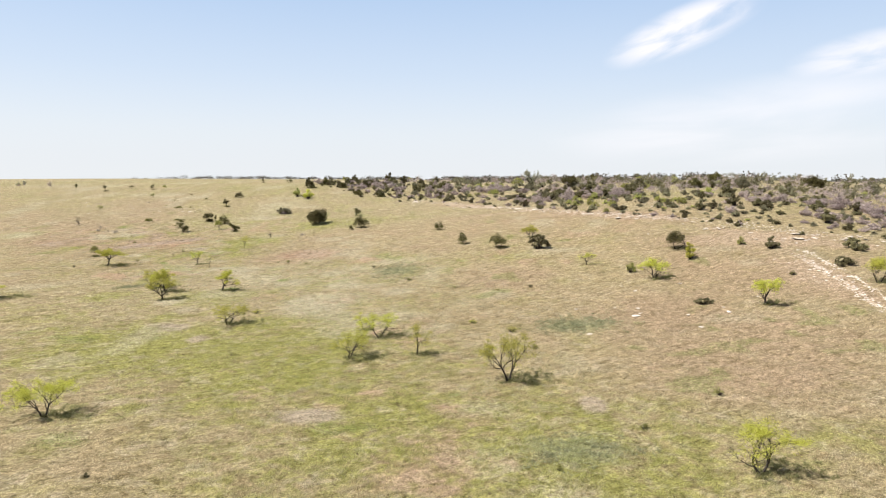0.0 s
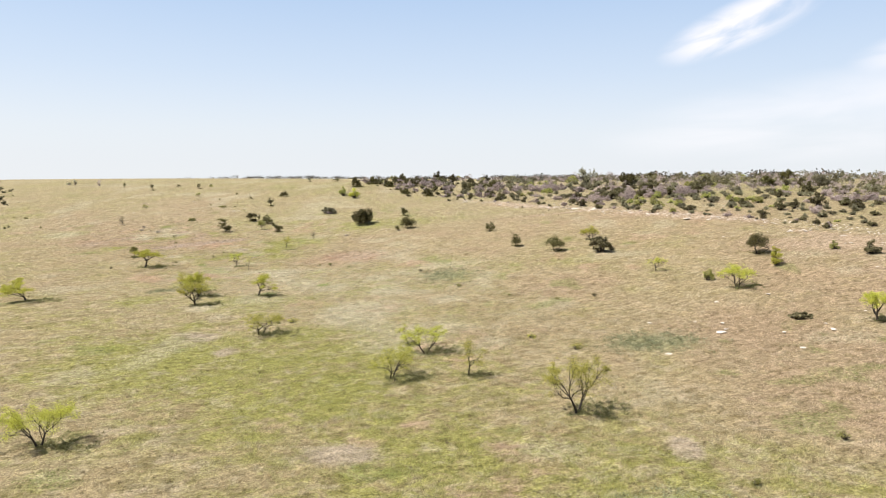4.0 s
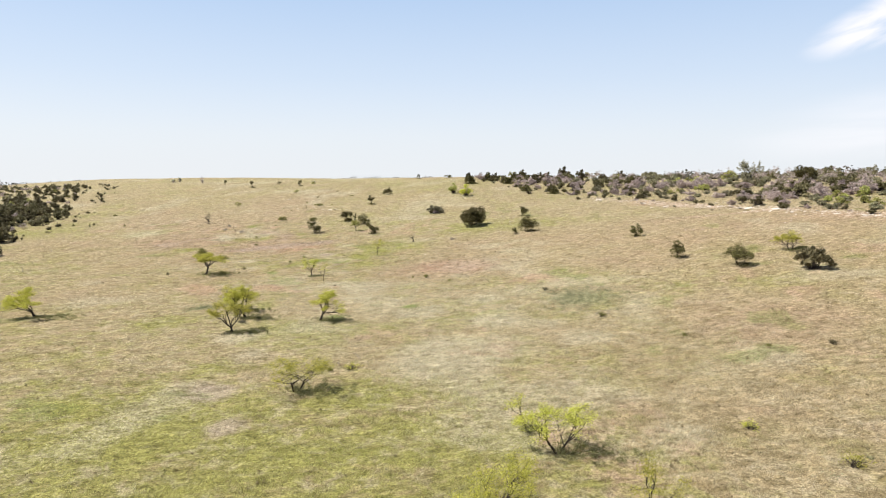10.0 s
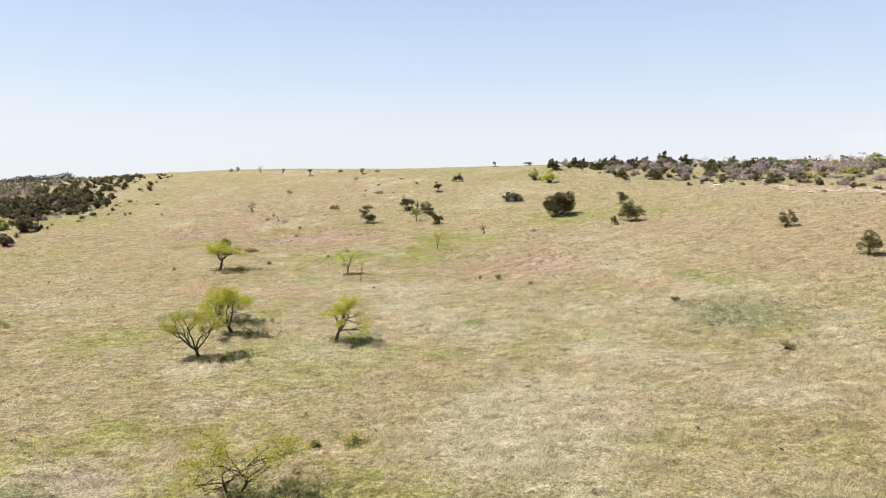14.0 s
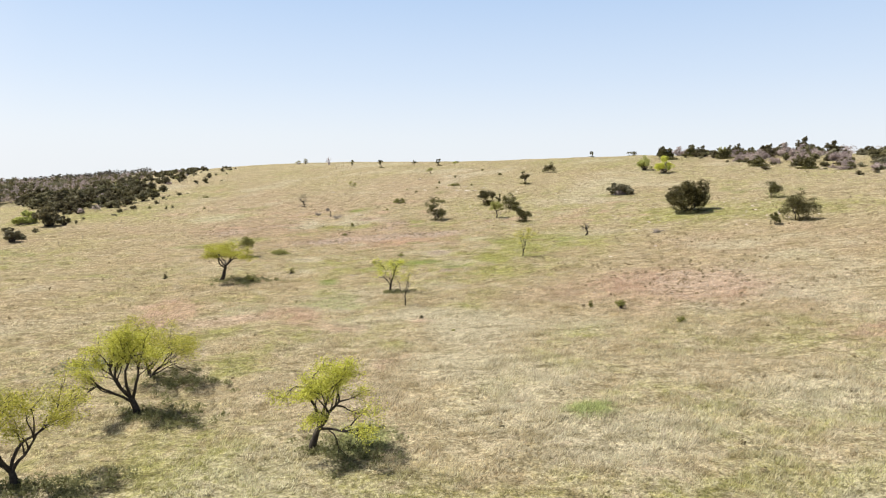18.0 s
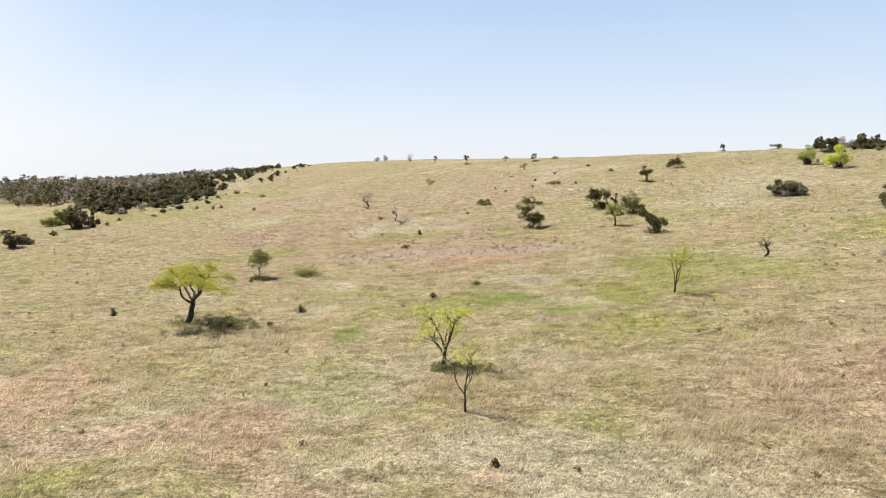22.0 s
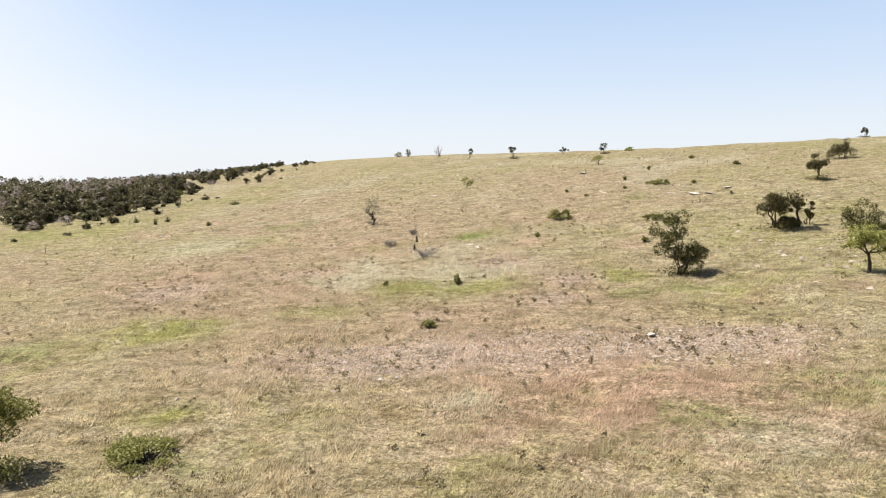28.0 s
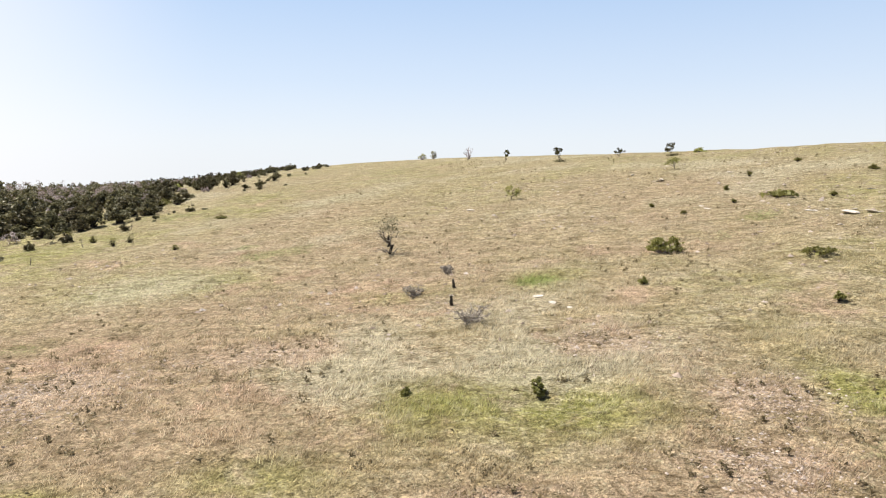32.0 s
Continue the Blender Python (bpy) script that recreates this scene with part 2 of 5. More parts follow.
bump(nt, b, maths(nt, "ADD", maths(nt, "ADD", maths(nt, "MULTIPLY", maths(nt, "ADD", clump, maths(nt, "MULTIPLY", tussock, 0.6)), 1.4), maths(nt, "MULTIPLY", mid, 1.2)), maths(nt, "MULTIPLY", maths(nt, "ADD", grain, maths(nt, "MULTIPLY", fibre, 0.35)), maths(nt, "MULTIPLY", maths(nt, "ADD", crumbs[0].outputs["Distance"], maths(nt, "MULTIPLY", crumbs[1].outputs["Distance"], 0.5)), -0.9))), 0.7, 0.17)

m_grass, nt, b = material("grass_blade", 0.7)
geo = nt.nodes.new("ShaderNodeNewGeometry")
pick = ramp(nt, geo.outputs["Random Per Island"], [(0.0, (1.5, 1.46, 1.335)), (0.5, (1.95, 1.915, 1.82)), (1.0, (2.5, 2.445, 2.30))])
tone, pos, small, mid = cover_colour(nt)
tone = times_colour(nt, tone, pick)
nt.links.new(tone, b.inputs["Base Color"])
thin = nt.nodes.new("ShaderNodeBsdfTranslucent")
nt.links.new(tone, thin.inputs["Color"])
mixer = nt.nodes.new("ShaderNodeMixShader")
mixer.inputs[0].default_value = 0.55
nt.links.new(b.outputs[0], mixer.inputs[1])
nt.links.new(thin.outputs[0], mixer.inputs[2])
nt.links.new(mixer.outputs[0], nt.nodes["Material Output"].inputs["Surface"])


def leaf_material(name, dark, light, glow=0.25, shine=0.1):
    m, nt, b = material(name, 0.5)
    b.inputs["Specular IOR Level"].default_value = shine
    geo = nt.nodes.new("ShaderNodeNewGeometry")
    info = nt.nodes.new("ShaderNodeObjectInfo")
    c = ramp(nt, geo.outputs["Random Per Island"], [(0.0, dark), (1.0, light)])
    hue = nt.nodes.new("ShaderNodeHueSaturation")
    nt.links.new(c, hue.inputs["Color"])
    nt.links.new(remap(nt, info.outputs["Random"], 0.0, 1.0, 0.8, 1.2), hue.inputs["Value"])
    nt.links.new(remap(nt, info.outputs["Random"], 0.0, 1.0, 0.498, 0.516), hue.inputs["Hue"])
    nt.links.new(hue.outputs["Color"], b.inputs["Base Color"])
    thin = nt.nodes.new("ShaderNodeBsdfTranslucent")
    nt.links.new(hue.outputs["Color"], thin.inputs["Color"])
    mixer = nt.nodes.new("ShaderNodeMixShader")
    mixer.inputs[0].default_value = glow
    out = nt.nodes["Material Output"]
    nt.links.new(b.outputs[0], mixer.inputs[1])
    nt.links.new(thin.outputs[0], mixer.inputs[2])
    nt.links.new(mixer.outputs[0], out.inputs["Surface"])
    return m


def bark_material(name, dark, light):
    m, nt, b = material(name, 0.9)
    n = tex_noise(nt, 9.0, 5.0, 0.7)
    nt.links.new(ramp(nt, n, [(0.3, dark), (0.7, light)]), b.inputs["Base Color"])
    bump(nt, b, tex_noise(nt, 30.0, 4.0, 0.7), 0.6, 0.02)
    return m


m_mesquite = leaf_material("mesquite_leaf", (0.29, 0.285, 0.04), (0.62, 0.575, 0.12), 0.45)
m_oak = leaf_material("oak_leaf", (0.031, 0.028, 0.010), (0.172, 0.148, 0.054), 0.12, 0.12)
m_juniper = leaf_material("juniper_leaf", (0.066, 0.057, 0.027), (0.225, 0.192, 0.105), 0.18)
m_shrub = leaf_material("shrub_leaf", (0.145, 0.134, 0.08), (0.31, 0.28, 0.18), 0.3)
m_olive = leaf_material("olive_shrub_leaf", (0.125, 0.115, 0.034), (0.30, 0.275, 0.095), 0.3)
m_pale = leaf_material("pale_leaf", (0.26, 0.25, 0.16), (0.46, 0.44, 0.31), 0.3)
m_lime = leaf_material("young_leaf", (0.21, 0.215, 0.06), (0.45, 0.43, 0.14), 0.3)
m_mauve = leaf_material("bare_spray", (0.22, 0.17, 0.155), (0.48, 0.39, 0.365), 0.15)
m_far = leaf_material("far_wood_leaf", (0.055, 0.053, 0.036), (0.185, 0.16, 0.132), 0.1)
m_bark = bark_material("dark_bark", (0.022, 0.018, 0.015), (0.085, 0.07, 0.055))
m_twig = bark_material("bare_twig", (0.22, 0.17, 0.165), (0.44, 0.36, 0.355))
m_deadwood = bark_material("weathered_wood", (0.13, 0.105, 0.085), (0.44, 0.385, 0.32))

m_stone, nt, b = material("limestone", 0.9)
info = nt.nodes.new("ShaderNodeObjectInfo")
n = tex_noise(nt, 6.0, 6.0, 0.7)
c = ramp(nt, n, [(0.3, (0.32, 0.27, 0.22)), (0.55, (0.53, 0.47, 0.40)), (0.8, (0.70, 0.64, 0.57))])
nt.links.new(c, b.inputs["Base Color"])
bump(nt, b, tex_noise(nt, 18.0, 5.0, 0.75), 0.7, 0.04)

# ---------------------------------------------------------------- the lie of the land
SWELL = (
    (-0.04, -0.13, -0.17, -0.36, -0.21, 0.05, -0.30, 1.01),
    (-0.14, -0.30, -0.40, -0.23, 0.04, -0.37, -0.72, 1.46),
    (-0.45, -0.11, 0.03, 0.43, 0.37, -0.06, 0.50, 1.97),
    (-1.10, -0.08, -0.09, -0.05, -0.68, 0.28, 1.52, 1.66),
    (-0.81, 0.76, -0.43, -0.23, -0.82, -0.12, 0.62, 0.27),
    (0.25, 1.91, 0.28, 0.93, 1.27, 0.10, -0.25, -0.30),
    (-0.10, 0.44, -0.40, -0.22, 0.23, -0.49, -0.47, -0.21),
)


def ease(t):
    t = np.clip(t, 0, 1)
    return t * t * (3 - 2 * t)


def ground_z(X, Y):
    """Height of the land: a flat valley that climbs to a plateau, with broad swells on it."""
    X, Y = np.asarray(X, float), np.asarray(Y, float)
    z = 13.02 * ease((Y + 0.25 * X - 77) / 175) * ease((X + 462) / 252)
    for j, row in enumerate(SWELL):
        for i, a in enumerate(row):
            z = z + 1.4 * a * np.exp(-((X + 196 - 39.2 * i) ** 2 + (Y - 28 - 36.4 * j) ** 2) / (2 * 37.8**2))
    # a low rise under the eastern scrub
    z = z + 2.9 * np.exp(-((X - 90) ** 2) / 7200 - (Y - 250) ** 2 / 2900)
    # past the plateau the country falls away towards the horizon
    return z - 60 * ease((np.hypot(X + 30, Y - 90) - 270) / 2600)


_lattice = np.random.RandomState(7).rand(256, 256)


def field(X, Y, size, seed=0):
    """Smooth value noise, 0 to 1, with features of that size in metres."""
    u, v = np.asarray(X) / size + 37.3 * seed, np.asarray(Y) / size + 91.7 * seed
    i, j = np.floor(u).astype(int), np.floor(v).astype(int)
    fu, fv = ease(u - i), ease(v - j)
    g = lambda a, b: _lattice[a % 256, b % 256]
    return (g(i, j) * (1 - fu) + g(i + 1, j) * fu) * (1 - fv) + (g(i, j + 1) * (1 - fu) + g(i + 1, j + 1) * fu) * fv


def ellipse(X, Y, x, y, a, b, turn):
    c, s = math.cos(radians(turn)), math.sin(radians(turn))
    u, v = ((X - x) * c + (Y - y) * s) / a, ((Y - y) * c - (X - x) * s) / b
    return np.exp(-1.2 * (u * u + v * v))


# x, y, half length, half width, turn
ROCKY = (
    (-63, 140.3, 6.6, 2.3, 38), (-55.2, 145.9, 4.4, 2.0, 38), (-82.4, 142.4, 3.2, 3.2, 40), (-24, 124.5, 5, 5.5, 30),
    (-79, 148.5, 3, 2.3, 40), (-64, 152.5, 1.6, 1.7, 40), (-66.6, 144.6, 1.3, 1.3, 40), (-63, 149, 1.3, 1.4, 40), (-69.4, 154.6, 1.9, 1.6, 40), (46, 84, 4, 12, 0), (47, 104, 16, 6, -20), (7, 168, 20, 3, -50),
    (33, 133, 18, 3.2, -48), (-47.3, 107.5, 3.5, 1.6, 40),
    (37, 131, 11, 1.5, -58), (47, 108, 10, 1.5, -68), (58, 95, 9, 1.5, -40), (48, 81, 12, 0.9, 85), (14, 151, 12, 1.3, -5),
)
TAWNY = (
    (26.5, 62, 7, 17, 3), (25, 80, 18, 15, 60), (46, 88, 12, 18, 0), (-88, 165, 27, 26, 3), (7, 97, 6, 8, 16), (-8, 92.5, 3.2, 4.2, 23), (-5, 122.7, 5.7, 8, 23), (-20.8, 126.5, 8, 9, 28),
    (-83, 145, 6, 6, 39), (-84.6, 147, 7.5, 7, 40), (-77.6, 150.4, 10, 8, 37), (-63, 143, 9, 6, 35), (10, 140, 40, 14, -15), (30, 57, 12, 9, 40), (-26, 125, 8, 8, 16),
)
PINK = ((-52.3, 107.1, 1.6, 3.0, 28), (-44.2, 110.3, 1.5, 2.8, 28), (-46.6, 110.1, 1.1, 1.5, 35), (-51.5, 106.4, 1.5, 2.0, 35), (-47.1, 107.8, 0.5, 0.7, 35), (-54.9, 109.2, 2.1, 2.6, 35), (-35.4, 105.8, 0.4, 0.4, 35), (-25.8, 124, 5.9, 6, 23), (-13.1, 115.1, 3.8, 3.4, 23), (-55.7, 140.4, 7, 5, 28))
LILAC_SPOTS = ((-9.6, 47.5, 2.6, 1.6, 3), (11.3, 49.1, 1.1, 1.9, 3), (-25.4, 68.9, 1.1, 1.7, 16), (-29.9, 74.2, 2.0, 2.0, 16), (-48.3, 134.8, 1.3, 1.1, 37), (-43.0, 126.3, 0.6, 0.6, 37), (-49.6, 122.8, 0.6, 0.5, 37), (-67.0, 138.8, 0.5, 0.5, 39), (-55.1, 146.3, 0.7, 0.7, 39))
PALE = (
    (-14.6, 87.3, 4.8, 4.0, 16), (-16.5, 82.1, 3.6, 4.5, 16), (0.0, 73.2, 2.0, 2.4, 16), (-16.0, 88.9, 1.6, 2.8, 23), (-23.0, 99.1, 1.9, 1.7, 23), (-15.2, 96.8, 1.4, 2.2, 23), (-18.4, 86.0, 1.3, 2.9, 23), (-22.3, 100.4, 2.2, 1.5, 28), (-32.7, 111.2, 2.4, 3.0, 28),
    (-17.1, 105.4, 1.8, 1.7, 28), (-34.0, 110.5, 1.5, 3.0, 35), (-38.1, 112.4, 1.6, 1.3, 35), (-54.9, 122.9, 1.2, 1.4, 37), (-59.3, 128.7, 1.9, 1.7, 37), (-51.6, 139.2, 2.0, 1.6, 37), (-69.5, 153.6, 2.8, 2.9, 39), (-95.2, 152.1, 4.0, 3.9, 39), (-59.5, 137.5, 1.1, 0.9, 39), (-76.4, 150.4, 1.8, 4.0, 40),
)
SAGEY = ((-7.3, 105, 3.9, 4.2, 18), (14.5, 72, 5.2, 3.4, 3), (8.5, 41, 4.2, 2.8, 3), (-46, 98, 2, 1.4, 40))
LUSH = (
    (-29, 66, 15, 11, 3), (-13, 57, 8, 8, 3), (-32.6, 68.5, 5.8, 6.5, 16), (-20.1, 66.7, 3.8, 2.2, 16), (-20.2, 76, 3.2, 3.6, 16), (-41.4, 144, 6, 6, 16), (-21, 89.7, 1.5, 2, 23), (-15.3, 99.6, 1.5, 1.3, 23), (-20.3, 96.5, 1.5, 1.5, 23), (-31.3, 79.3, 2.2, 1.6, 23),
    (-40.6, 101.9, 2.5, 2.8, 23), (-36.1, 142.6, 4.5, 4.5, 23), (-46.6, 90.3, 2.7, 2.9, 23), (-39.6, 100.1, 1.5, 1.8, 28), (-49, 128.2, 5.2, 3.2, 28), (-41.3, 132.6, 3.0, 3.6, 28), (4, 44, 16, 9, 0), (-10, 70, 7, 6, 0), (-30, 160, 9, 5, 20),
)
LUSH_UPHILL = (
    (-34, 92.3, 2.1, 2.1, 28), (-45.5, 101.7, 1.1, 2.2, 35), (-46.6, 106, 1.6, 2.8, 35), (-41.4, 106.1, 1.5, 1.8, 35), (-39.4, 126.9, 2.9, 3, 35), (-46.6, 115.9, 1.6, 1.5, 35), (-35.8, 115.7, 0.8, 1, 35), (-35.5, 106.5, 0.7, 1.2, 35), (-27.2, 111.5, 1.3, 1.6, 35), (-49.3, 125.2, 1.2, 1.2, 37),
    (-50.5, 120.5, 0.9, 0.8, 37), (-55.6, 128.1, 2.1, 1.4, 37), (-42, 139.3, 1.9, 5, 37), (-42.5, 132.8, 1, 1.6, 37), (-20, 158, 14, 6, 10), (-30, 90, 8, 4, 20),
)
LUSH_HILL = (
    (-74.4, 137.8, 3.4, 2.6, 39), (-71.5, 148, 3.0, 3.0, 39), (-67.6, 149.8, 2.2, 2.0, 39), (-94, 153, 7, 5, 40), (-56.2, 153.2, 2.2, 1.8, 39), (-66.1, 132.6, 1.2, 0.9, 39), (-56.7, 139.2, 1, 0.8, 39), (-75.6, 161, 2, 2.4, 39), (-120.7, 152.7, 10, 9, 39), (-75.1, 138.7, 1.1, 1.3, 40), (-72.3, 142.6, 1.9, 1.4, 40), (-62.2, 154.1, 1.2, 2.4, 40), (-80.5, 156.1, 3.6, 2.4, 40),
)
DEEP = ((-49.7, 119.7, 0.8, 1.6, 35), (-47.5, 130, 1.8, 1.5, 35), (-43.4, 128.6, 1.2, 1.3, 37), (-24.3, 101.5, 1.1, 0.9, 28), (-30.3, 96.2, 1.1, 1.6, 28), (-76, 160.8, 1.2, 1.0, 40))


def spots(X, Y, rows, crisp=1.0):
    return np.clip(crisp * sum(ellipse(X, Y, *e) for e in rows), 0, 1.2)


def cover(X, Y):
    """Per place: how green, how bare and stony, how sage-grown, how tawny."""
    broad, mid, fine = field(X, Y, 26, 1), field(X, Y, 8, 2), field(X, Y, 2.6, 3)
    lush = np.clip(spots(X, Y, LUSH, 0.8) + 0.85 * spots(X, Y, LUSH_UPHILL) + 1.05 * spots(X, Y, LUSH_HILL), 0, 1.2)
    bare, sage, tawny = spots(X, Y, ROCKY, 1.25), spots(X, Y, SAGEY), spots(X, Y, TAWNY)
    low = ease((95 - Y) / 60)
    green = 0.10 + 0.20 * broad + 0.22 * mid + 0.40 * (fine - 0.5) + 0.50 * lush + 0.04 * low - 0.3 * bare - 0.26 * tawny + 0.07 * ease((Y - 122) / 25) * ease((-35 - X) / 25)
    stony = 0.85 * bare + 0.30 * (mid - 0.45) * field(X, Y, 18, 5) - 0.1
    blush = 0.6 * field(X, Y, 11, 6) + 0.4 * field(X, Y, 3.5, 7) - 0.40 + 0.2 * bare - 0.3 * lush + 0.42 * tawny + 0.06 * ease((Y - 120) / 60)
    return np.clip(np.stack([green, stony, np.clip(sage, 0, 1) * 0.95, blush], -1), 0, 1)


def tints(X, Y):
    """Per place: how pale, how deep green, how pink and how lilac the grass is."""
    stray = field(X, Y, 4.3, 21) * field(X, Y, 13, 22)
    pale = 0.7 * spots(X, Y, PALE) + 0.5 * ease((stray - 0.3) / 0.4) + 0.3 * ease((Y - 115) / 50) + 0.42 * ellipse(X, Y, -22, 102, 34, 26, 20)
    lilac = spots(X, Y, LILAC_SPOTS, 1.4)
    pink = 0.72 * spots(X, Y, PINK, 1.2) + 0.5 * ease((field(X, Y, 3.1, 23) * field(X, Y, 17, 24) - 0.45) / 0.3)
    deep = spots(X, Y, DEEP, 1.2) + 0.5 * ease((field(X, Y, 2.2, 25) * field(X, Y, 9, 26) - 0.5) / 0.2)
    return np.clip(np.stack([pale, deep, pink, lilac], -1), 0, 1)


def micro(X, Y):
    """Tussocks and windblown swells of the sward."""
    c, s = math.cos(WIND_TURN), math.sin(WIND_TURN)
    u, v = X * c + Y * s, Y * c - X * s
    return 0.14 * (field(X, Y, 1.3, 8) - 0.5) + 0.16 * (field(X, Y, 3.1, 9) - 0.5) + 0.17 * (field(u / 2.4, v, 1.0, 10) - 0.5)


def soup(name, verts, faces, mat, parent=None, label="", cover_of=None, smooth=False, tint_of=None):
    """One mesh object from arrays of corners and of faces with equally many corners each."""
    verts, faces = np.asarray(verts, np.float32), np.asarray(faces, np.int32)
    me = bpy.data.meshes.new(name)
    n, k = faces.shape
    me.vertices.add(len(verts))
    me.vertices.foreach_set("co", verts.ravel())
    me.loops.add(n * k)
    me.loops.foreach_set("vertex_index", faces.ravel())
    me.polygons.add(n)
    me.polygons.foreach_set("loop_start", np.arange(0, n * k, k, dtype=np.int32))
    me.polygons.foreach_set("use_smooth", np.full(n, smooth))
    me.update(calc_edges=True)
    if cover_of is not None:
        at = me.attributes.new("cover", "FLOAT_COLOR", "POINT")
        at.data.foreach_set("color", np.asarray(cover_of, np.float32).ravel())
    if tint_of is not None:
        at = me.attributes.new("tint", "FLOAT_COLOR", "POINT")
        at.data.foreach_set("color", np.asarray(tint_of, np.float32).ravel())
    me.materials.append(mat)
    ob = new(name, me)
    if parent is not None:
        ob.parent = parent
    if label:
        ob["label"] = label
    return ob


def graded(a, b, step, far_a, far_b):
    """Coordinates with even steps from a to b that widen out to the far ends."""
    mid = list(np.arange(a, b + step / 2, step))
    s, x = step, mid[-1]
    while x < far_b:
        s *= 1.16
        x += s
        mid.append(x)
    s, x = step, mid[0]
    while x > far_a:
        s *= 1.16
        x -= s
        mid.insert(0, x)
    return np.array(mid)


gx, gy = graded(-105, 40, 0.45, -4200, 4200), graded(22, 172, 0.45, -4200, 4200)
X, Y = np.meshgrid(gx, gy)
near = ease((400 - np.hypot(X + 30, Y - 90)) / 200)
Z = ground_z(X, Y) + near * micro(X, Y)
idx = np.arange(X.size).reshape(X.shape)
quads = np.stack([idx[:-1, :-1], idx[:-1, 1:], idx[1:, 1:], idx[1:, :-1]], -1).reshape(-1, 4)
ground = soup("ground", np.stack([X, Y, Z], -1).reshape(-1, 3), quads, m_ground, cover_of=cover(X.ravel(), Y.ravel()), smooth=True, tint_of=tints(X.ravel(), Y.ravel()))
tagged(ground, "rolling pasture of dry straw and green spring grass", "ground", kind="structure")


# ---------------------------------------------------------------- plants
def ground_at(x, y):
    return float(ground_z(x, y))


def tube(line, radii, sides=5):
    """A tapered tube along a line of points."""
    line, radii = np.asarray(line, float), np.asarray(radii, float)
    way = np.gradient(line, axis=0)
    way /= np.linalg.norm(way, axis=1, keepdims=True) + 1e-9
    side = np.cross(way, (0.31, 0.87, 0.37))
    side /= np.linalg.norm(side, axis=1, keepdims=True) + 1e-9
    other = np.cross(way, side)
    a = np.linspace(0, 2 * np.pi, sides, endpoint=False)
    ring = np.cos(a)[None, :, None] * side[:, None] + np.sin(a)[None, :, None] * other[:, None]
    v = (line[:, None] + ring * radii[:, None, None]).reshape(-1, 3)
    n = len(line)
    i = np.arange(n - 1)[:, None] * sides + np.arange(sides)[None]
    j = np.arange(n - 1)[:, None] * sides + (np.arange(sides)[None] + 1) % sides
    return v, np.stack([i, j, j + sides, i + sides], -1).reshape(-1, 4)


def merged(pieces):
    vs, fs, n = [], [], 0
    for v, f in pieces:
        vs.append(v)
        fs.append(f + n)
        n += len(v)
    return np.concatenate(vs), np.concatenate(fs)


def bent(rng, a, b, n=6, sag=0.12, wiggle=0.05):
    """A crooked way from a to b."""
    a, b = np.asarray(a, float), np.asarray(b, float)
    t = np.linspace(0, 1, n)[:, None]
    far = np.linalg.norm(b - a)
    line = a + (b - a) * t
    line += rng.normal(0, wiggle * far, (n, 3)) * np.sin(np.pi * t)
    line[:, 2] += sag * far * np.sin(np.pi * t[:, 0])
    return line


def leaves(rng, centres, size, long=1.8):
    """A small four-cornered leaf spray, folded at no edge, at every centre."""
    n = len(centres)
    u = rng.normal(0, 1, (n, 3))
    u /= np.linalg.norm(u, axis=1, keepdims=True)
    w = np.cross(u, rng.normal(0, 1, (n, 3)))
    w /= np.linalg.norm(w, axis=1, keepdims=True)
    s = size * rng.uniform(0.6, 1.35, (n, 1))
    c = np.asarray(centres)
    v = np.stack([c - u * s * long / 2, c + w * s * 0.5, c + u * s * long / 2, c - w * s * 0.5], 1).reshape(-1, 3)
    return v, np.arange(4 * n).reshape(-1, 4)


def stand(name, x, y, turn=0.0, lift=0.0):
    root = new(name)
    root.matrix_basis = pose(x, y, ground_at(x, y) + lift, 0, 0, turn)
    return root


def crooked(rng, a, way, length, n, wander, rise):
    """A winding way from a: the heading strays a little at every step and lifts or sinks by rise."""
    pts, d = [np.asarray(a, float)], np.asarray(way, float)
    for k in range(n):
        d = d + rng.normal(0, wander, 3) + (0, 0, rise)
        d /= np.linalg.norm(d)
        pts.append(pts[-1] + d * length / n)
    return np.array(pts), d


def aside(rng, d, angle):
    """A heading turned away from d by that angle, to any side."""
    side = np.cross(d, rng.normal(0, 1, 3))
    side /= np.linalg.norm(side) + 1e-9
    return d * math.cos(angle) + side * math.sin(angle)


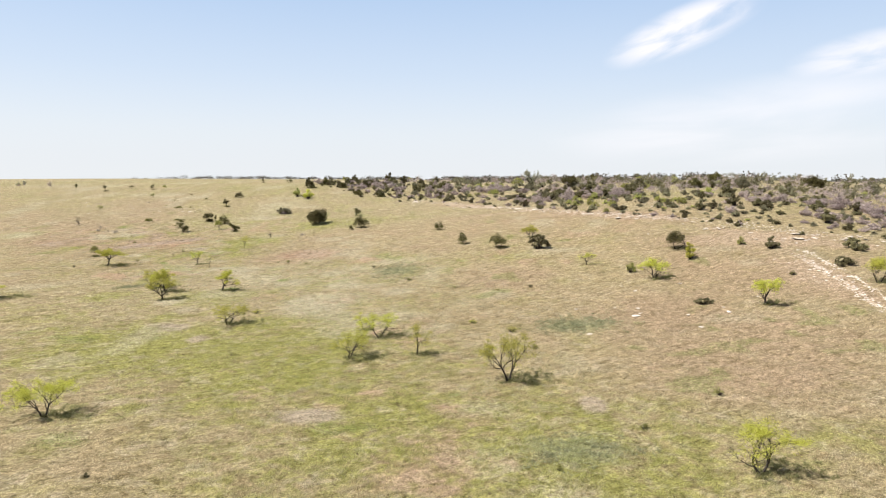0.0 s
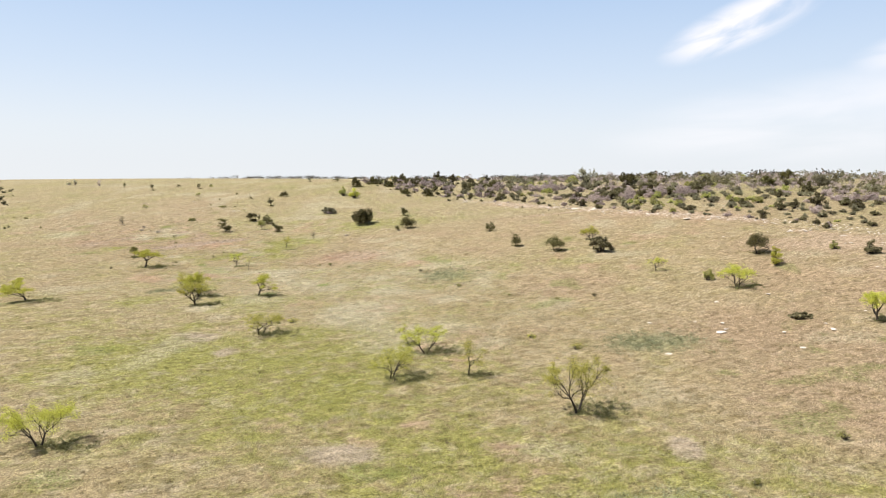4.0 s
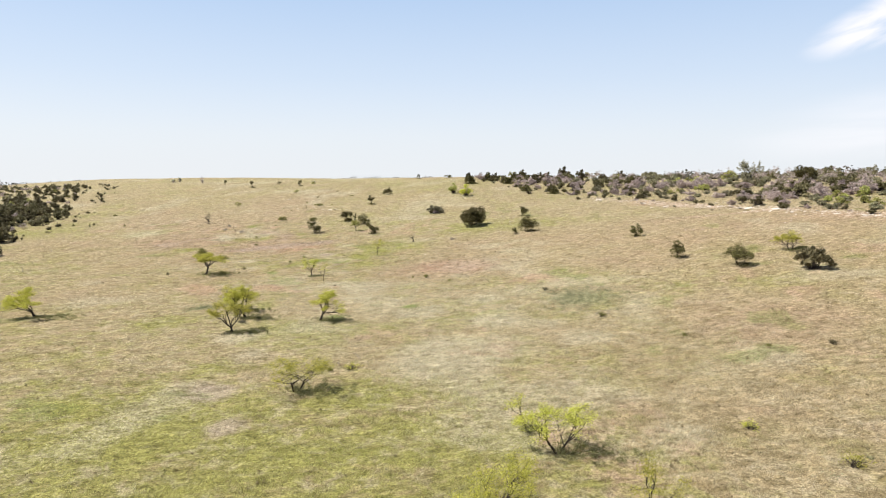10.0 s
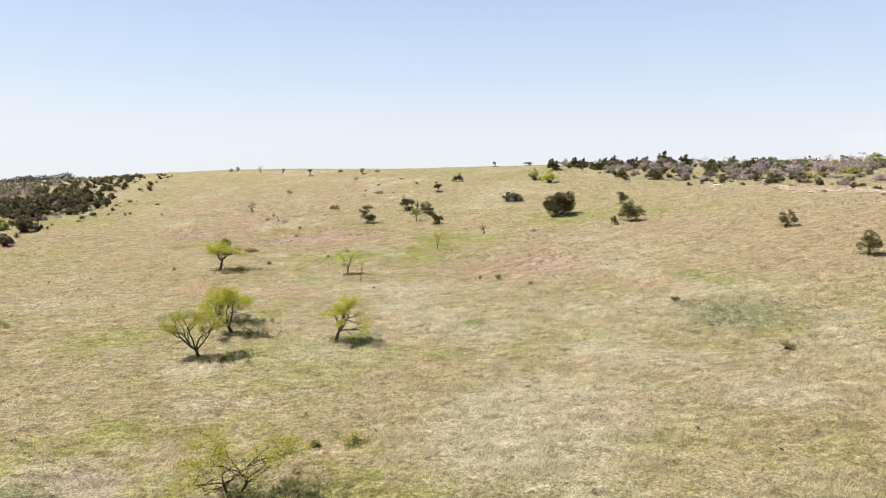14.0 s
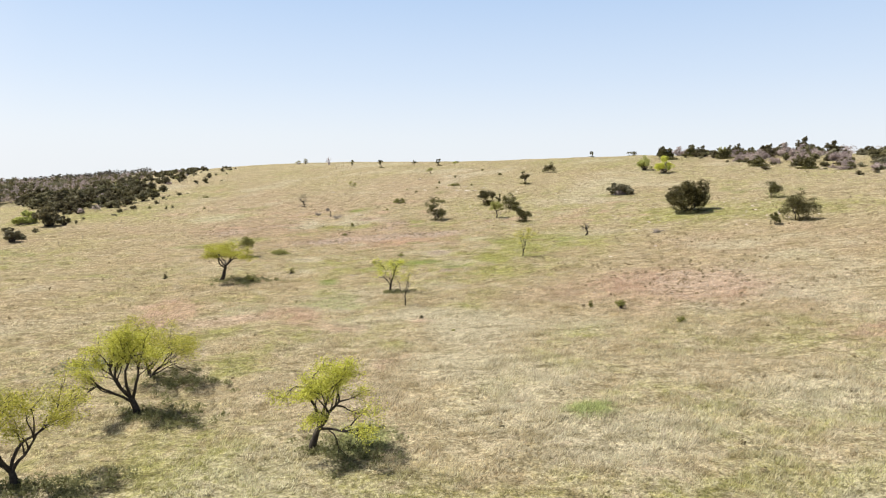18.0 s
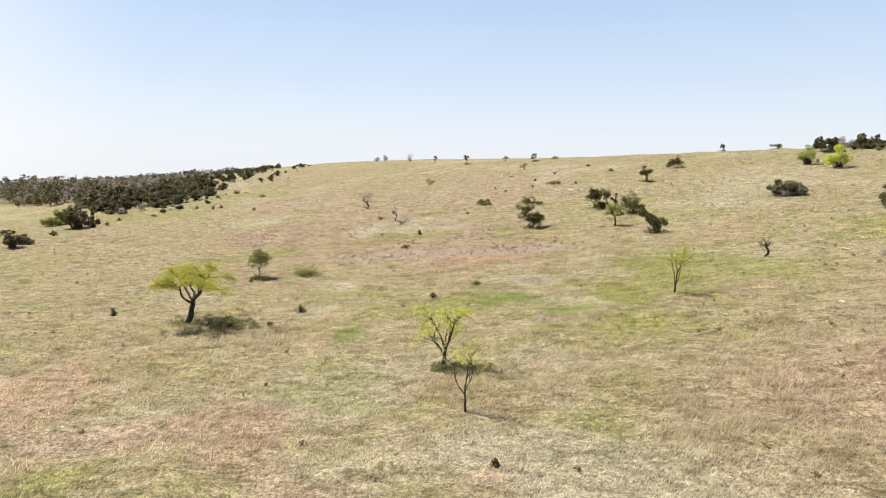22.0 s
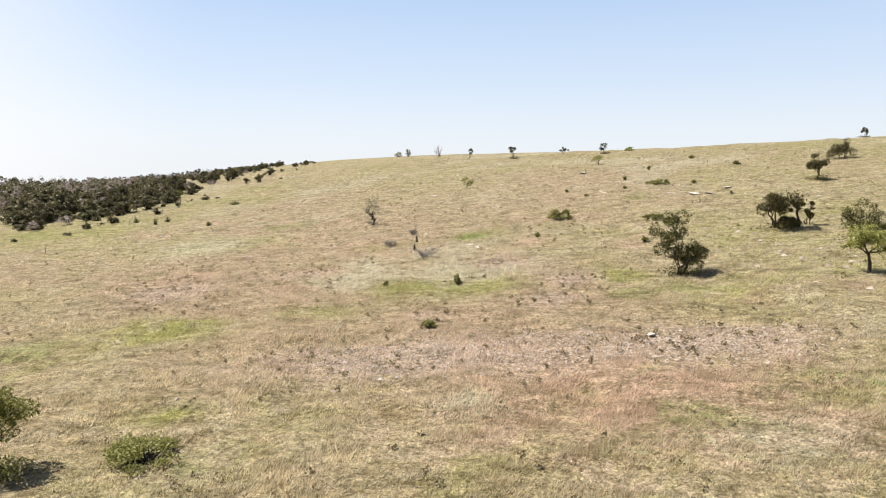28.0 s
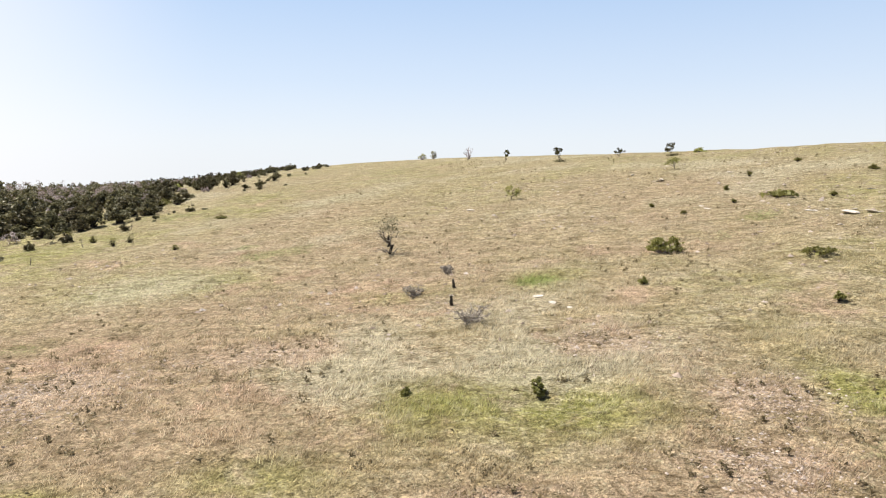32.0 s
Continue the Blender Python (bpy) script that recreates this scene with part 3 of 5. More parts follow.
def mesquite(x, y, width, height, seed, label, leafy=1.0, trunk=0.36, lean=0.0, stems=1, name="mesquite_tree", group="mesquites on the pasture", leaf=None, leaf_size=0.031):
    """An open tree: crooked dark stem, winding limbs that fork three times, and a thin, bright crown in sprays."""
    rng = np.random.RandomState(seed)
    root = stand(name, x, y)
    tagged(root, label, "tree", group)
    sparse = leafy < 0.5
    r0 = (0.034 + 0.025 * height) * (0.6 if stems > 1 else 1.0) * (0.62 if sparse else 1.25 if trunk > 0.39 else 1.0) * min(1.0, 0.15 + width / 3.0)
    wood, tips = [], []
    fan = rng.uniform(0, 6.283)

    flat = trunk > 0.39 and stems == 1 and not sparse

    def grow(a, way, length, radius, level, bag):
        length *= rng.uniform(0.75, 1.2)
        line, d = crooked(rng, a, way, length, (7, 6, 5, 4)[level], (0.07 if sparse else 0.11, 0.17, 0.2, 0.26)[level], (0.03, 0.0 if flat else 0.03, 0.01, 0.0)[level])
        bag.append((line, radius, (0.72, 0.5, 0.4, 0.35)[level], (7, 6, 4, 3)[level]))
        if level == 3:
            tips.append(line[1:])
            return
        if level == 2:
            tips.append(line[3:])
        for k in range(((4 if sparse else 5), (4 if sparse else 5), (3 if sparse else 4))[level]):
            at = len(line) - 1 if k < 2 else rng.randint(len(line) - 2 if flat and level == 0 else len(line) // 2, len(line))
            spread = rng.uniform(0.35, 0.95) if level else rng.uniform(0.5, 0.95) if flat else rng.uniform(0.3, 0.85)
            if level == 0:
                turn = fan + k * 2.4 + rng.uniform(-0.35, 0.35)
                out = d * math.cos(spread) + np.array([math.cos(turn), math.sin(turn), 0.0]) * math.sin(spread)
            else:
                out = aside(rng, d, spread)
            out[2] = max(out[2], (0.42 if flat else 0.3, 0.08 if flat else 0.0, -0.15)[level])
            inner = [] if level == 0 else bag
            grow(line[at], out, (0.44, 0.28, 0.17)[level], radius * (0.56 if k else 0.66) * (0.92, 0.85, 0.7)[level], level + 1, inner)
            if level == 0:
                wood.append(("limb", inner))

    for s in range(stems):
        az = fan + s * 6.283 / stems + rng.uniform(-0.4, 0.4)
        tilt = 0.5 if stems > 1 else 0.06
        way = np.array([math.cos(az) * tilt + 0.9 * lean, math.sin(az) * tilt, 1.0])
        bag = []
        grow(np.array([math.cos(az), math.sin(az), 0]) * 0.03 * (stems > 1), way / np.linalg.norm(way), trunk, r0, 0, bag)
        wood.append(("trunk", bag))
    # bring the whole to the size that the tree has
    every = np.concatenate([line for _, bag in wood for line, *_ in bag])
    reach = np.percentile(np.abs(every[:, 0] - np.median(every[:, 0])), 97) + np.percentile(np.abs(every[:, 1] - np.median(every[:, 1])), 97)
    grow_by = np.array([width / reach * 0.94, width / reach * 0.94, height / every[:, 2].max() * 0.97])
    for title, bag in wood:
        pieces = []
        for line, radius, taper, sides in bag:
            fit = line * grow_by - (0, 0, 0.12 if title == "trunk" else 0) * np.linspace(1, 0, len(line))[:, None]
            pieces.append(tube(fit, np.linspace(radius * (1.25 if title == "trunk" else 1), radius * taper, len(line)), sides))
        soup(title, *merged(pieces), m_bark, root, smooth=title == "trunk")
    pts = np.concatenate(tips) * grow_by
    high = pts[:, 2] / height + 0.15 * np.hypot(pts[:, 0], pts[:, 1]) / (0.5 * width)
    keep = high > rng.normal(0.66 if flat else 0.59, 0.08, len(pts)) * (1 if trunk < 0.5 else 0.7)
    pts = pts[keep] if keep.sum() > 20 else pts
    n = int(5200 * leafy * max(0.4, width * height / 9.0) * min(1.9, (0.044 / leaf_size) ** 2))
    if n > 30:
        knots = pts[rng.randint(0, len(pts), max(14, n // 18))] + rng.normal(0, 0.05, (max(14, n // 18), 3))
        c = knots[rng.randint(0, len(knots), n)] + rng.normal(0, 1, (n, 3)) * (0.12, 0.12, 0.075)
        c[:, 2] = np.clip(c[:, 2], 0.05, None)
        soup("crown", *leaves(rng, c, leaf_size, 2.0), leaf or m_mesquite, root, "airy yellow-green spring leaves")
    return root


def lobes_cloud(rng, lobes, n, hollow=0.55):
    """Points through the outer part of several lumps (x, y, z, rx, ry, rz), uneven and with gaps."""
    out = []
    vol = np.array([l[3] * l[4] * l[5] for l in lobes]) ** 0.67
    for l, share in zip(lobes, vol / vol.sum()):
        m = max(4, int(n * share * 1.5))
        d = rng.normal(0, 1, (m, 3))
        d /= np.linalg.norm(d, axis=1, keepdims=True)
        r = rng.uniform(hollow, 1.0, (m, 1)) ** 0.6
        rough = 0.84 + 0.22 * np.sin(d[:, :1] * 5 + l[0] * 3) * np.sin(d[:, 1:2] * 6 + l[1] * 5) + 0.14 * rng.rand(m, 1)
        p = d * r * rough * np.array(l[3:6]) + np.array(l[:3])
        keep = np.sin(p[:, 0] * 4.1 / max(0.5, l[3]) + seed_phase(l)) + np.sin(p[:, 1] * 4.7 / max(0.5, l[4])) + np.sin(p[:, 2] * 5.3 / max(0.5, l[5])) + rng.normal(0, 0.9, m) > -0.9
        out.append(p[keep])
    p = np.concatenate(out)
    return p[p[:, 2] > 0.02]


def seed_phase(l):
    return l[0] * 7.7 + l[2] * 3.1


def random_lobes(rng, width, height, low, count, squash=None):
    """Many small lumps that fill an uneven dome from low (a share of the height) to the top."""
    out, phase, n = [], rng.uniform(0, 6.28), int(2.1 * count)
    squash = squash or rng.uniform(0.45, 0.7)
    for k in range(n):
        az, q = rng.uniform(0, 6.28), math.sqrt(rng.uniform(0, 1))
        rr = width * rng.uniform(0.085, 0.17)
        rz = min(0.9 * rr, height * rng.uniform(0.12, 0.2))
        far = q * (0.5 * width - 0.8 * rr) * (0.86 + 0.2 * math.sin(2 * az + phase) + 0.1 * math.sin(5 * az))
        top = height * (low + (1 - low) * (1 - squash * q * q)) * (0.9 + 0.12 * math.sin(3 * az + 2 * phase))
        floor_z = low * height * (0.85 + 0.3 * math.sin(2 * az - phase))
        z = floor_z + rz * 0.8 + max(0.02, top - floor_z - 1.8 * rz) * rng.rand() ** 0.6
        out.append((math.cos(az) * far, math.sin(az) * far, min(z, height - rz), rr, rr, rz))
    return out


def oak(x, y, width, height, seed, label, low=0.28, count=9, dense=1.35, stems=3, lobes=None, name="live_oak_tree", group="dark oaks on the slope", leaf=None, turn=0.0, size=0.052):
    """A dense dark tree: short forked stems and a lumpy crown of small leaves."""
    rng = np.random.RandomState(seed)
    root = stand(name, x, y, turn)
    tagged(root, label, "tree", group)
    lobes = lobes or random_lobes(rng, width, height, low, count, 0.22 if width > 5 else None)
    r0 = 0.016 + 0.011 * height
    for s in range(stems):
        foot = np.array([rng.normal(0, 0.1), rng.normal(0, 0.1), -0.1])
        fork = foot + (rng.normal(0, 0.14) * width, rng.normal(0, 0.14) * width, height * max(0.2, low))
        soup("trunk", *tube(bent(rng, foot, fork, 6, 0, 0.08), np.linspace(r0 * 1.2, r0 * 0.7, 6), 7), m_bark, root, smooth=True)
        pieces = []
        for l in lobes[s :: 2 * stems]:
            limb = bent(rng, fork, np.array(l[:3]), 6, 0.05, 0.07)
            pieces.append(tube(limb, np.linspace(r0 * 0.5, r0 * 0.12, 6)))
            for q in range(6):
                end = np.array(l[:3]) + rng.normal(0, 0.45, 3) * np.array(l[3:6])
                pieces.append(tube(bent(rng, limb[rng.randint(3, 6)], end, 4, 0.04, 0.08), np.linspace(r0 * 0.2, r0 * 0.05, 4), 4))
        if pieces:
            soup("limb", *merged(pieces), m_bark, root)
    n = int(4200 * dense * max(0.5, width * height / 8))
    soup("crown", *leaves(rng, lobes_cloud(rng, lobes, n), size, 1.5), leaf or m_oak, root, "dense small dark green leaves")
    if 1.5 < width < 5 and low > 0.04:
        d = rng.normal(0, 1, (int(260 * width), 3)) * (0.2 * width, 0.2 * width, 0.075 * height)
        sprouts = soup("foot_growth", *leaves(rng, np.c_[d[:, 0] + 0.1 * width, d[:, 1], np.abs(d[:, 2])], size * 1.1, 1.5), leaf or m_oak, root, "dark sprouts and leaf litter at the foot")
        tagged(sprouts, kind="stuff")
    return root


def bush(x, y, width, height, seed, label, leaf=None, name="bush", group="low bushes on the pasture", dense=1.0, size=0.07, category="bush", count=6, long=1.6, bark=None, core=0):
    """A low bush: a spray of stems from the ground in a lumpy cushion of leaves."""
    rng = np.random.RandomState(seed)
    root = stand(name, x, y)
    tagged(root, label, category, group)
    lobes = random_lobes(rng, width, height, 0.02, count)
    pieces = []
    for l in lobes:
        for q in range(2):
            end = np.array(l[:3]) + rng.normal(0, 0.5, 3) * np.array(l[3:6])
            pieces.append(tube(bent(rng, (rng.normal(0, 0.06 * width), rng.normal(0, 0.06 * width), -0.06), end, 5, 0.03, 0.06), np.linspace(0.012 + 0.012 * height, 0.004, 5), 3))
    tagged(soup("branchwork", *merged(pieces), bark or m_bark, root), kind="stuff")
    n = int(620 * dense * max(0.3, width * height / 3))
    outer = leaves(rng, lobes_cloud(rng, lobes, n, 0.3), size, long)
    if core:
        inner = np.concatenate([rng.uniform(-0.62, 0.62, (core, 3)) * np.array(l[3:6]) + np.array(l[:3]) for l in lobes])
        outer = merged([outer, leaves(rng, inner, 0.09 * width, 1.2)])
    soup("crown", *outer, leaf or m_shrub, root)
    return root


def brush(x, y, width, height, seed, label, name="bare_brush", group="bare brush of the thicket", mat=None, stems=20):
    """A leafless thicket shrub: a fan of thin grey stems and twigs."""
    rng = np.random.RandomState(seed)
    root = stand(name, x, y)
    tagged(root, label, "shrub", group)
    main, fine = [], []
    for s in range(stems):
        az, out = rng.uniform(0, 6.28), width * 0.5 * math.sqrt(rng.uniform(0.05, 1))
        end = np.array([math.cos(az) * out, math.sin(az) * out, height * rng.uniform(0.55, 1.0) * (1 - 0.35 * (2 * out / width) ** 2)])
        line = bent(rng, (rng.normal(0, 0.12), rng.normal(0, 0.12), -0.05), end, 5, 0.04, 0.06)
        main.append(tube(line, np.linspace(0.038, 0.016, 5), 3))
        for q in range(8):
            a = line[rng.randint(1, 5)]
            b = a + rng.normal(0, 0.16, 3) * (width * 0.6, width * 0.6, height * 0.6) + (0, 0, 0.1 * height)
            fine.append(tube(np.array([a, (a + b) / 2 + rng.normal(0, 0.04, 3), b]), (0.020, 0.015, 0.009), 3))
    tagged(soup("branchwork", *merged(main), mat or m_twig, root), kind="stuff")
    tagged(soup("twig_haze", *merged(fine), mat or m_twig, root), kind="stuff")
    return root


# ---- the mesquites: x, y, width, height, leafiness, trunk share, lean, stems
MESQUITES = (
    (-28.8, 47.4, 3.9, 2.9, 1.1, 0.25, 0.0, 2), (-37.3, 89.2, 3.7, 3.1, 0.85, 0.20, -0.3, 1), (-39.2, 94.6, 3.4, 3.5, 1.2, 0.27, 0.0, 1), (-42.4, 97.7, 3.9, 2.9, 0.8, 0.14, 0.1, 2),
    (-31.2, 94.8, 3.0, 3.3, 1.1, 0.22, 0.0, 1), (-24.4, 75.8, 4.0, 2.4, 0.75, 0.26, 0.1, 2), (-6.6, 69.6, 3.7, 2.8, 0.7, 0.30, 0.0, 2),
    (-8.5, 72.1, 1.6, 2.1, 0.3, 0.5, -0.4, 1), (-8.7, 62.2, 4.3, 3.1, 0.55, 0.24, 0.2, 2), (-2.4, 63.0, 2.2, 3.2, 0.35, 0.45, 0.0, 1),
    (5.5, 55.0, 4.2, 4.3, 0.55, 0.3, 0.1, 2), (18.3, 37.2, 3.8, 3.6, 0.6, 0.3, 0.0, 2),
)
MESQUITES_FAR = (
    (35.9, 74.3, 3.0, 3.2, 1.3, 0.26, 0.0, 1), (28.0, 88.6, 3.6, 2.9, 1.3, 0.2, 0.0, 2), (-58.8, 117.5, 4.7, 3.2, 1.3, 0.49, 0.25, 1), (-43.0, 117.8, 1.9, 2.5, 0.55, 0.36, 0.05, 1),
    (-60.1, 90.4, 4.3, 3.0, 1.7, 0.36, -0.3, 1), (51.0, 78.5, 4.0, 3.2, 1.2, 0.3, 0.0, 2), (15.7, 121.0, 3.0, 2.4, 1.3, 0.25, 0.0, 2),
)
for k, (x, y, w, h, leafy, share, lean, stems) in enumerate(MESQUITES + MESQUITES_FAR):
    word = "sparse, half-leafed" if leafy < 0.5 else "spreading, flat-topped" if share > 0.4 else "open yellow-green"
    mesquite(x, y, w, h, 100 + k, f"{word} mesquite tree with dark crooked trunk in grass", leafy, share, lean, stems)
for k, (x, y, w, h, leafy) in enumerate(((-39.7, 114.5, 1.4, 2.5, 0.16), (-39.4, 133.7, 1.9, 2.8, 0.3), (21.0, 98.7, 2.2, 2.0, 0.5))):
    mesquite(x, y, w, h, 140 + k, "thin young mesquite with few leaves and bare twigs", leafy, 0.36, 0.06, 1)
for k, (x, y, w, h) in enumerate(((-52.1, 157.2, 1.6, 2.1), (-92.3, 182.3, 1.3, 1.2), (-84.9, 199.1, 1.2, 1.2))):
    mesquite(x, y, w, h, 150 + k, "small bright lime-green tree with rounded crown", 2.4 if k == 0 else 0.5, 0.45 if k == 0 else 0.2, 0, 1, "small_tree", "lime-green trees on the slope", m_lime, 0.06)

for k, (x, y, w, h) in enumerate(((35.4, 96.5, 2.5, 3.0), (-38.4, 193.5, 4.2, 3.2), (-42.2, 196.8, 3.0, 3.6), (25.9, 93.0, 2.0, 1.8), (44.5, 101.0, 1.6, 1.4))):
    bush(x, y, w, h, 160 + k, "rounded fresh lime-green bush in dry grass", m_mesquite if k < 2 else m_lime, "lime_bush", "lime-green bushes on the pasture", 3.0, 0.06, "bush", 9)

# ---- the dark oaks: x, y, width, height, low edge, lumps
rng = np.random.RandomState(200)
OAK_FORK = []
for head in ((-0.75, 0.0, 1.95, 0.85, 0.95, 12), (0.95, 0.1, 1.2, 0.8, 0.6, 8)):
    for k in range(head[5]):
        d = rng.normal(0, 0.52, 3)
        OAK_FORK.append((head[0] + d[0] * head[3], head[1] + d[1] * head[3], max(0.55, head[2] + d[2] * head[4]), *rng.uniform(0.36, 0.58, 2), rng.uniform(0.28, 0.45)))
OAK_FORK += [(0.1, 0.2, 1.0, 0.5, 0.5, 0.35), (-0.4, 0.0, 1.15, 0.6, 0.6, 0.4), (0.2, 0.1, 1.25, 0.6, 0.5, 0.45), (0.75, 0.0, 0.75, 0.6, 0.5, 0.4)]
OAK_FORK = [(x * 0.68, y * 0.68, z * 0.9, a * 0.78, b * 0.78, h * 0.9) for x, y, z, a, b, h in OAK_FORK]
oak(-59.5, 154.7, 2.4, 2.7, 201, "dark live oak forked into two leafy heads", 0.2, dense=2.4, stems=5, lobes=OAK_FORK, turn=40)
OAKS = (
    (-57.7, 165.9, 2.7, 2.95, 0.40, 16), (-56.3, 167.7, 0.8, 1.55, 0.1, 6), (-56.8, 166.7, 1.15, 2.2, 0.52, 6), (-53.3, 163.9, 2.9, 2.75, 0.1, 14),
    (-58.9, 184.0, 2.3, 2.4, 0.38, 9), (-58.9, 196.6, 3.0, 2.2, 0.03, 10), (-29.5, 159.5, 5.7, 4.0, 0.0, 24),
    (-18.3, 151.0, 3.9, 3.7, 0.1, 16), (-20.2, 149.0, 1.4, 1.7, 0.1, 5), (-21.4, 166.7, 2.6, 2.6, 0.2, 8),
)
OAK_SLANT = [(x, y, z, r, r, 0.8 * r) for x, y, z, r in ((-0.75, -0.5, 1.8, 0.36), (-0.5, -0.45, 1.55, 0.34), (-0.85, -0.3, 1.5, 0.26), (-0.25, -0.1, 1.35, 0.38), (0.0, 0.2, 1.2, 0.34), (0.3, 0.05, 1.0, 0.3), (0.55, 0.4, 0.95, 0.36), (0.85, 0.6, 0.8, 0.3), (0.5, 0.75, 1.1, 0.26), (-0.45, 0.1, 1.05, 0.24), (0.9, 0.45, 1.05, 0.22), (0.15, 0.15, 0.55, 0.3), (0.4, 0.3, 0.5, 0.3), (-0.1, 0.0, 0.85, 0.3), (0.3, 0.2, 0.2, 0.3))]
oak(-47.6, 154.2, 2.4, 2.2, 202, "slanting dark live oak with open crown", 0.2, dense=2.6, stems=2, lobes=OAK_SLANT)
bush(-57.2, 166.0, 2.1, 0.95, 203, "dark low oak scrub round the foot of the oaks", m_oak, "bush", "", 5.0, 0.06, count=9, core=12)
ROUND_HEAD = [(0.58 * math.cos(2.4 * k) * math.sqrt(k / 13), 0.58 * math.sin(2.4 * k) * math.sqrt(k / 13), 1.62 - 0.62 * k / 13 + 0.16 * (k % 3), 0.34, 0.34, 0.3) for k in range(14)]
oak(-66.4, 128.4, 1.7, 2.0, 260, "small round olive-green tree on a thin trunk", 0.34, dense=1.5, stems=1, lobes=ROUND_HEAD, leaf=m_olive)
OAKS_EAST = ((-1.0, 138.7, 2.4, 2.5, 0.08, 9), (3.4, 122.1, 2.6, 2.6, 0.12, 9), (9.4, 115.6, 3.6, 3.0, 0.24, 16), (35.3, 102.6, 4.0, 3.7, 0.26, 18))
for k, (x, y, w, h, low, lumps) in enumerate(OAKS + OAKS_EAST):
    word = "broad thicket-like" if w > 5 else "small" if h < 2 else "round-headed"
    oak(x, y, w, h, 210 + k, f"{word} dark green live oak casting shade on the grass", low, lumps, *((1.7, 4, None, "live_oak_tree", "dark oaks on the slope", None, 0.0, 0.085) if w > 4 else ()))

# ---- bushes: x, y, width, height
DARK_BUSHES = (
    (15.9, 111.9, 4.4, 2.9), (47.5, 97.4, 2.5, 2.1), (57.3, 93.5, 4.1, 1.9), (51.7, 86.8, 3.8, 1.3), (44.1, 84.6, 0.9, 0.9), (30.1, 76.9, 2.6, 0.8),
    (-66.5, 128.0, 0.7, 0.5), (-71.4, 161.8, 0.55, 0.4), (-64.1, 162.0, 0.55, 0.35), (-69.0, 149.8, 0.42, 0.42), (-72.2, 148.0, 0.45, 0.28),
    (-65.4, 143.2, 0.8, 0.4), (-107.0, 128.8, 2.7, 2.7), (-119.4, 141.4, 4.9, 4.4), (-117.5, 142.8, 2.0, 2.8),
)
for k, (x, y, w, h) in enumerate(DARK_BUSHES):
    bush(x, y, w, h, 300 + k, "dark green juniper bush" if w > 1.2 else "small dark green shrub in the grass", m_juniper if w > 1.2 else m_olive, "juniper_bush" if w > 1.2 else "shrub", "dark bushes on the pasture", 2.6, 0.05, count=10, core=14 if w > 1.2 else 0)
GREY_BUSHES = ((-40.7, 173.7, 4.3, 2.0), (-72.9, 167.4, 2.3, 1.0), (-109.3, 130.6, 2.8, 1.4), (-127.7, 142.9, 5.2, 2.7))
bush(-64.1, 130.6, 2.4, 0.75, 345, "low spreading olive-green bush in dry grass", m_olive, "bush", "", 6.0, 0.045, count=16)
for k, (x, y, w, h) in enumerate(GREY_BUSHES):
    bush(x, y, w, h, 330 + k, "low spreading grey-green bush on dry grass", m_olive if k == 1 else m_shrub if k < 3 else m_lime, "bush", "", 3.2, 0.06, count=12, bark=m_twig, core=4 if k == 1 else 22)

LOW_BUSHES = (
    (-71.6, 183.5, 3.0, 0.6), (-66.1, 168.5, 1.8, 0.55), (-68.0, 194.9, 1.0, 0.46), (-74.8, 202.0, 0.75, 0.48), (-75.8, 185.9, 0.5, 0.55), (-73.9, 181.5, 0.42, 0.3),
    (-75.6, 177.4, 0.55, 0.28), (-76.3, 193.1, 0.5, 0.44), (-78.7, 179.5, 0.42, 0.34), (-63.8, 178.5, 0.3, 0.27), (-68.5, 183.9, 0.55, 0.35),
)
for k, (x, y, w, h) in enumerate(LOW_BUSHES):
    bush(x, y, w, h, 360 + k, "low flat grey-green bush on the upper slope" if w > 1.5 else "small olive shrub on the upper slope", m_olive, "bush" if w > 1.5 else "shrub", "low bushes on the upper slope", 3.0, 0.05, count=10, core=3 if w > 0.9 else 0)
bush(-90.2, 220.7, 1.7, 0.85, 380, "rounded lime-green bush on the skyline", m_lime, "lime_bush", "lime-green bushes on the pasture", 3.0, 0.07, count=8)
for k, (x, y, w, h) in enumerate(((3.4, 74.2, 1.6, 0.8), (7.3, 70.3, 2.2, 0.8), (4.6, 64.2, 1.5, 0.6), (-22.6, 81.0, 1.8, 0.7))):
    bush(x, y, w, h, 390 + k, "low sprawling yellow-green mesquite sprouts in grass", m_mesquite, "mesquite_sprout", "mesquite sprouts in the grass", 1.6, 0.035, count=9)

# ---- trees along the crest
CREST = ((-105.0, 211.5, 1.9, 2.5), (-117.0, 217.0, 1.4, 1.9), (-99.5, 217.5, 1.4, 1.6), (-91.5, 215.0, 1.9, 2.1), (-61.6, 232.8, 1.6, 1.5), (-52.2, 232.3, 3.3, 1.4))
for k, (x, y, w, h) in enumerate(CREST):
    oak(x, y, w, h, 400 + k, "small dark tree on the skyline of the hill", 0.3, 5, 0.8, 2, name="crest_tree", group="trees along the crest")
for k, (x, y, w, h) in enumerate(((-139.5, 223.5, 2.1, 1.9), (-139.0, 226.0, 1.7, 2.4), (-91.4, 223.7, 1.6, 0.9))):
    bush(x, y, w, h, 420 + k, "pale thin-leafed tree on the skyline of the hill", m_pale, "crest_tree", "pale trees along the crest", 1.3, 0.06, "tree", 8, 1.6, m_twig)
brush(-129.0, 223.5, 2.3, 1.9, 425, "leafless pale grey tree on the skyline of the hill", "crest_tree", "pale trees along the crest", m_twig, 12)

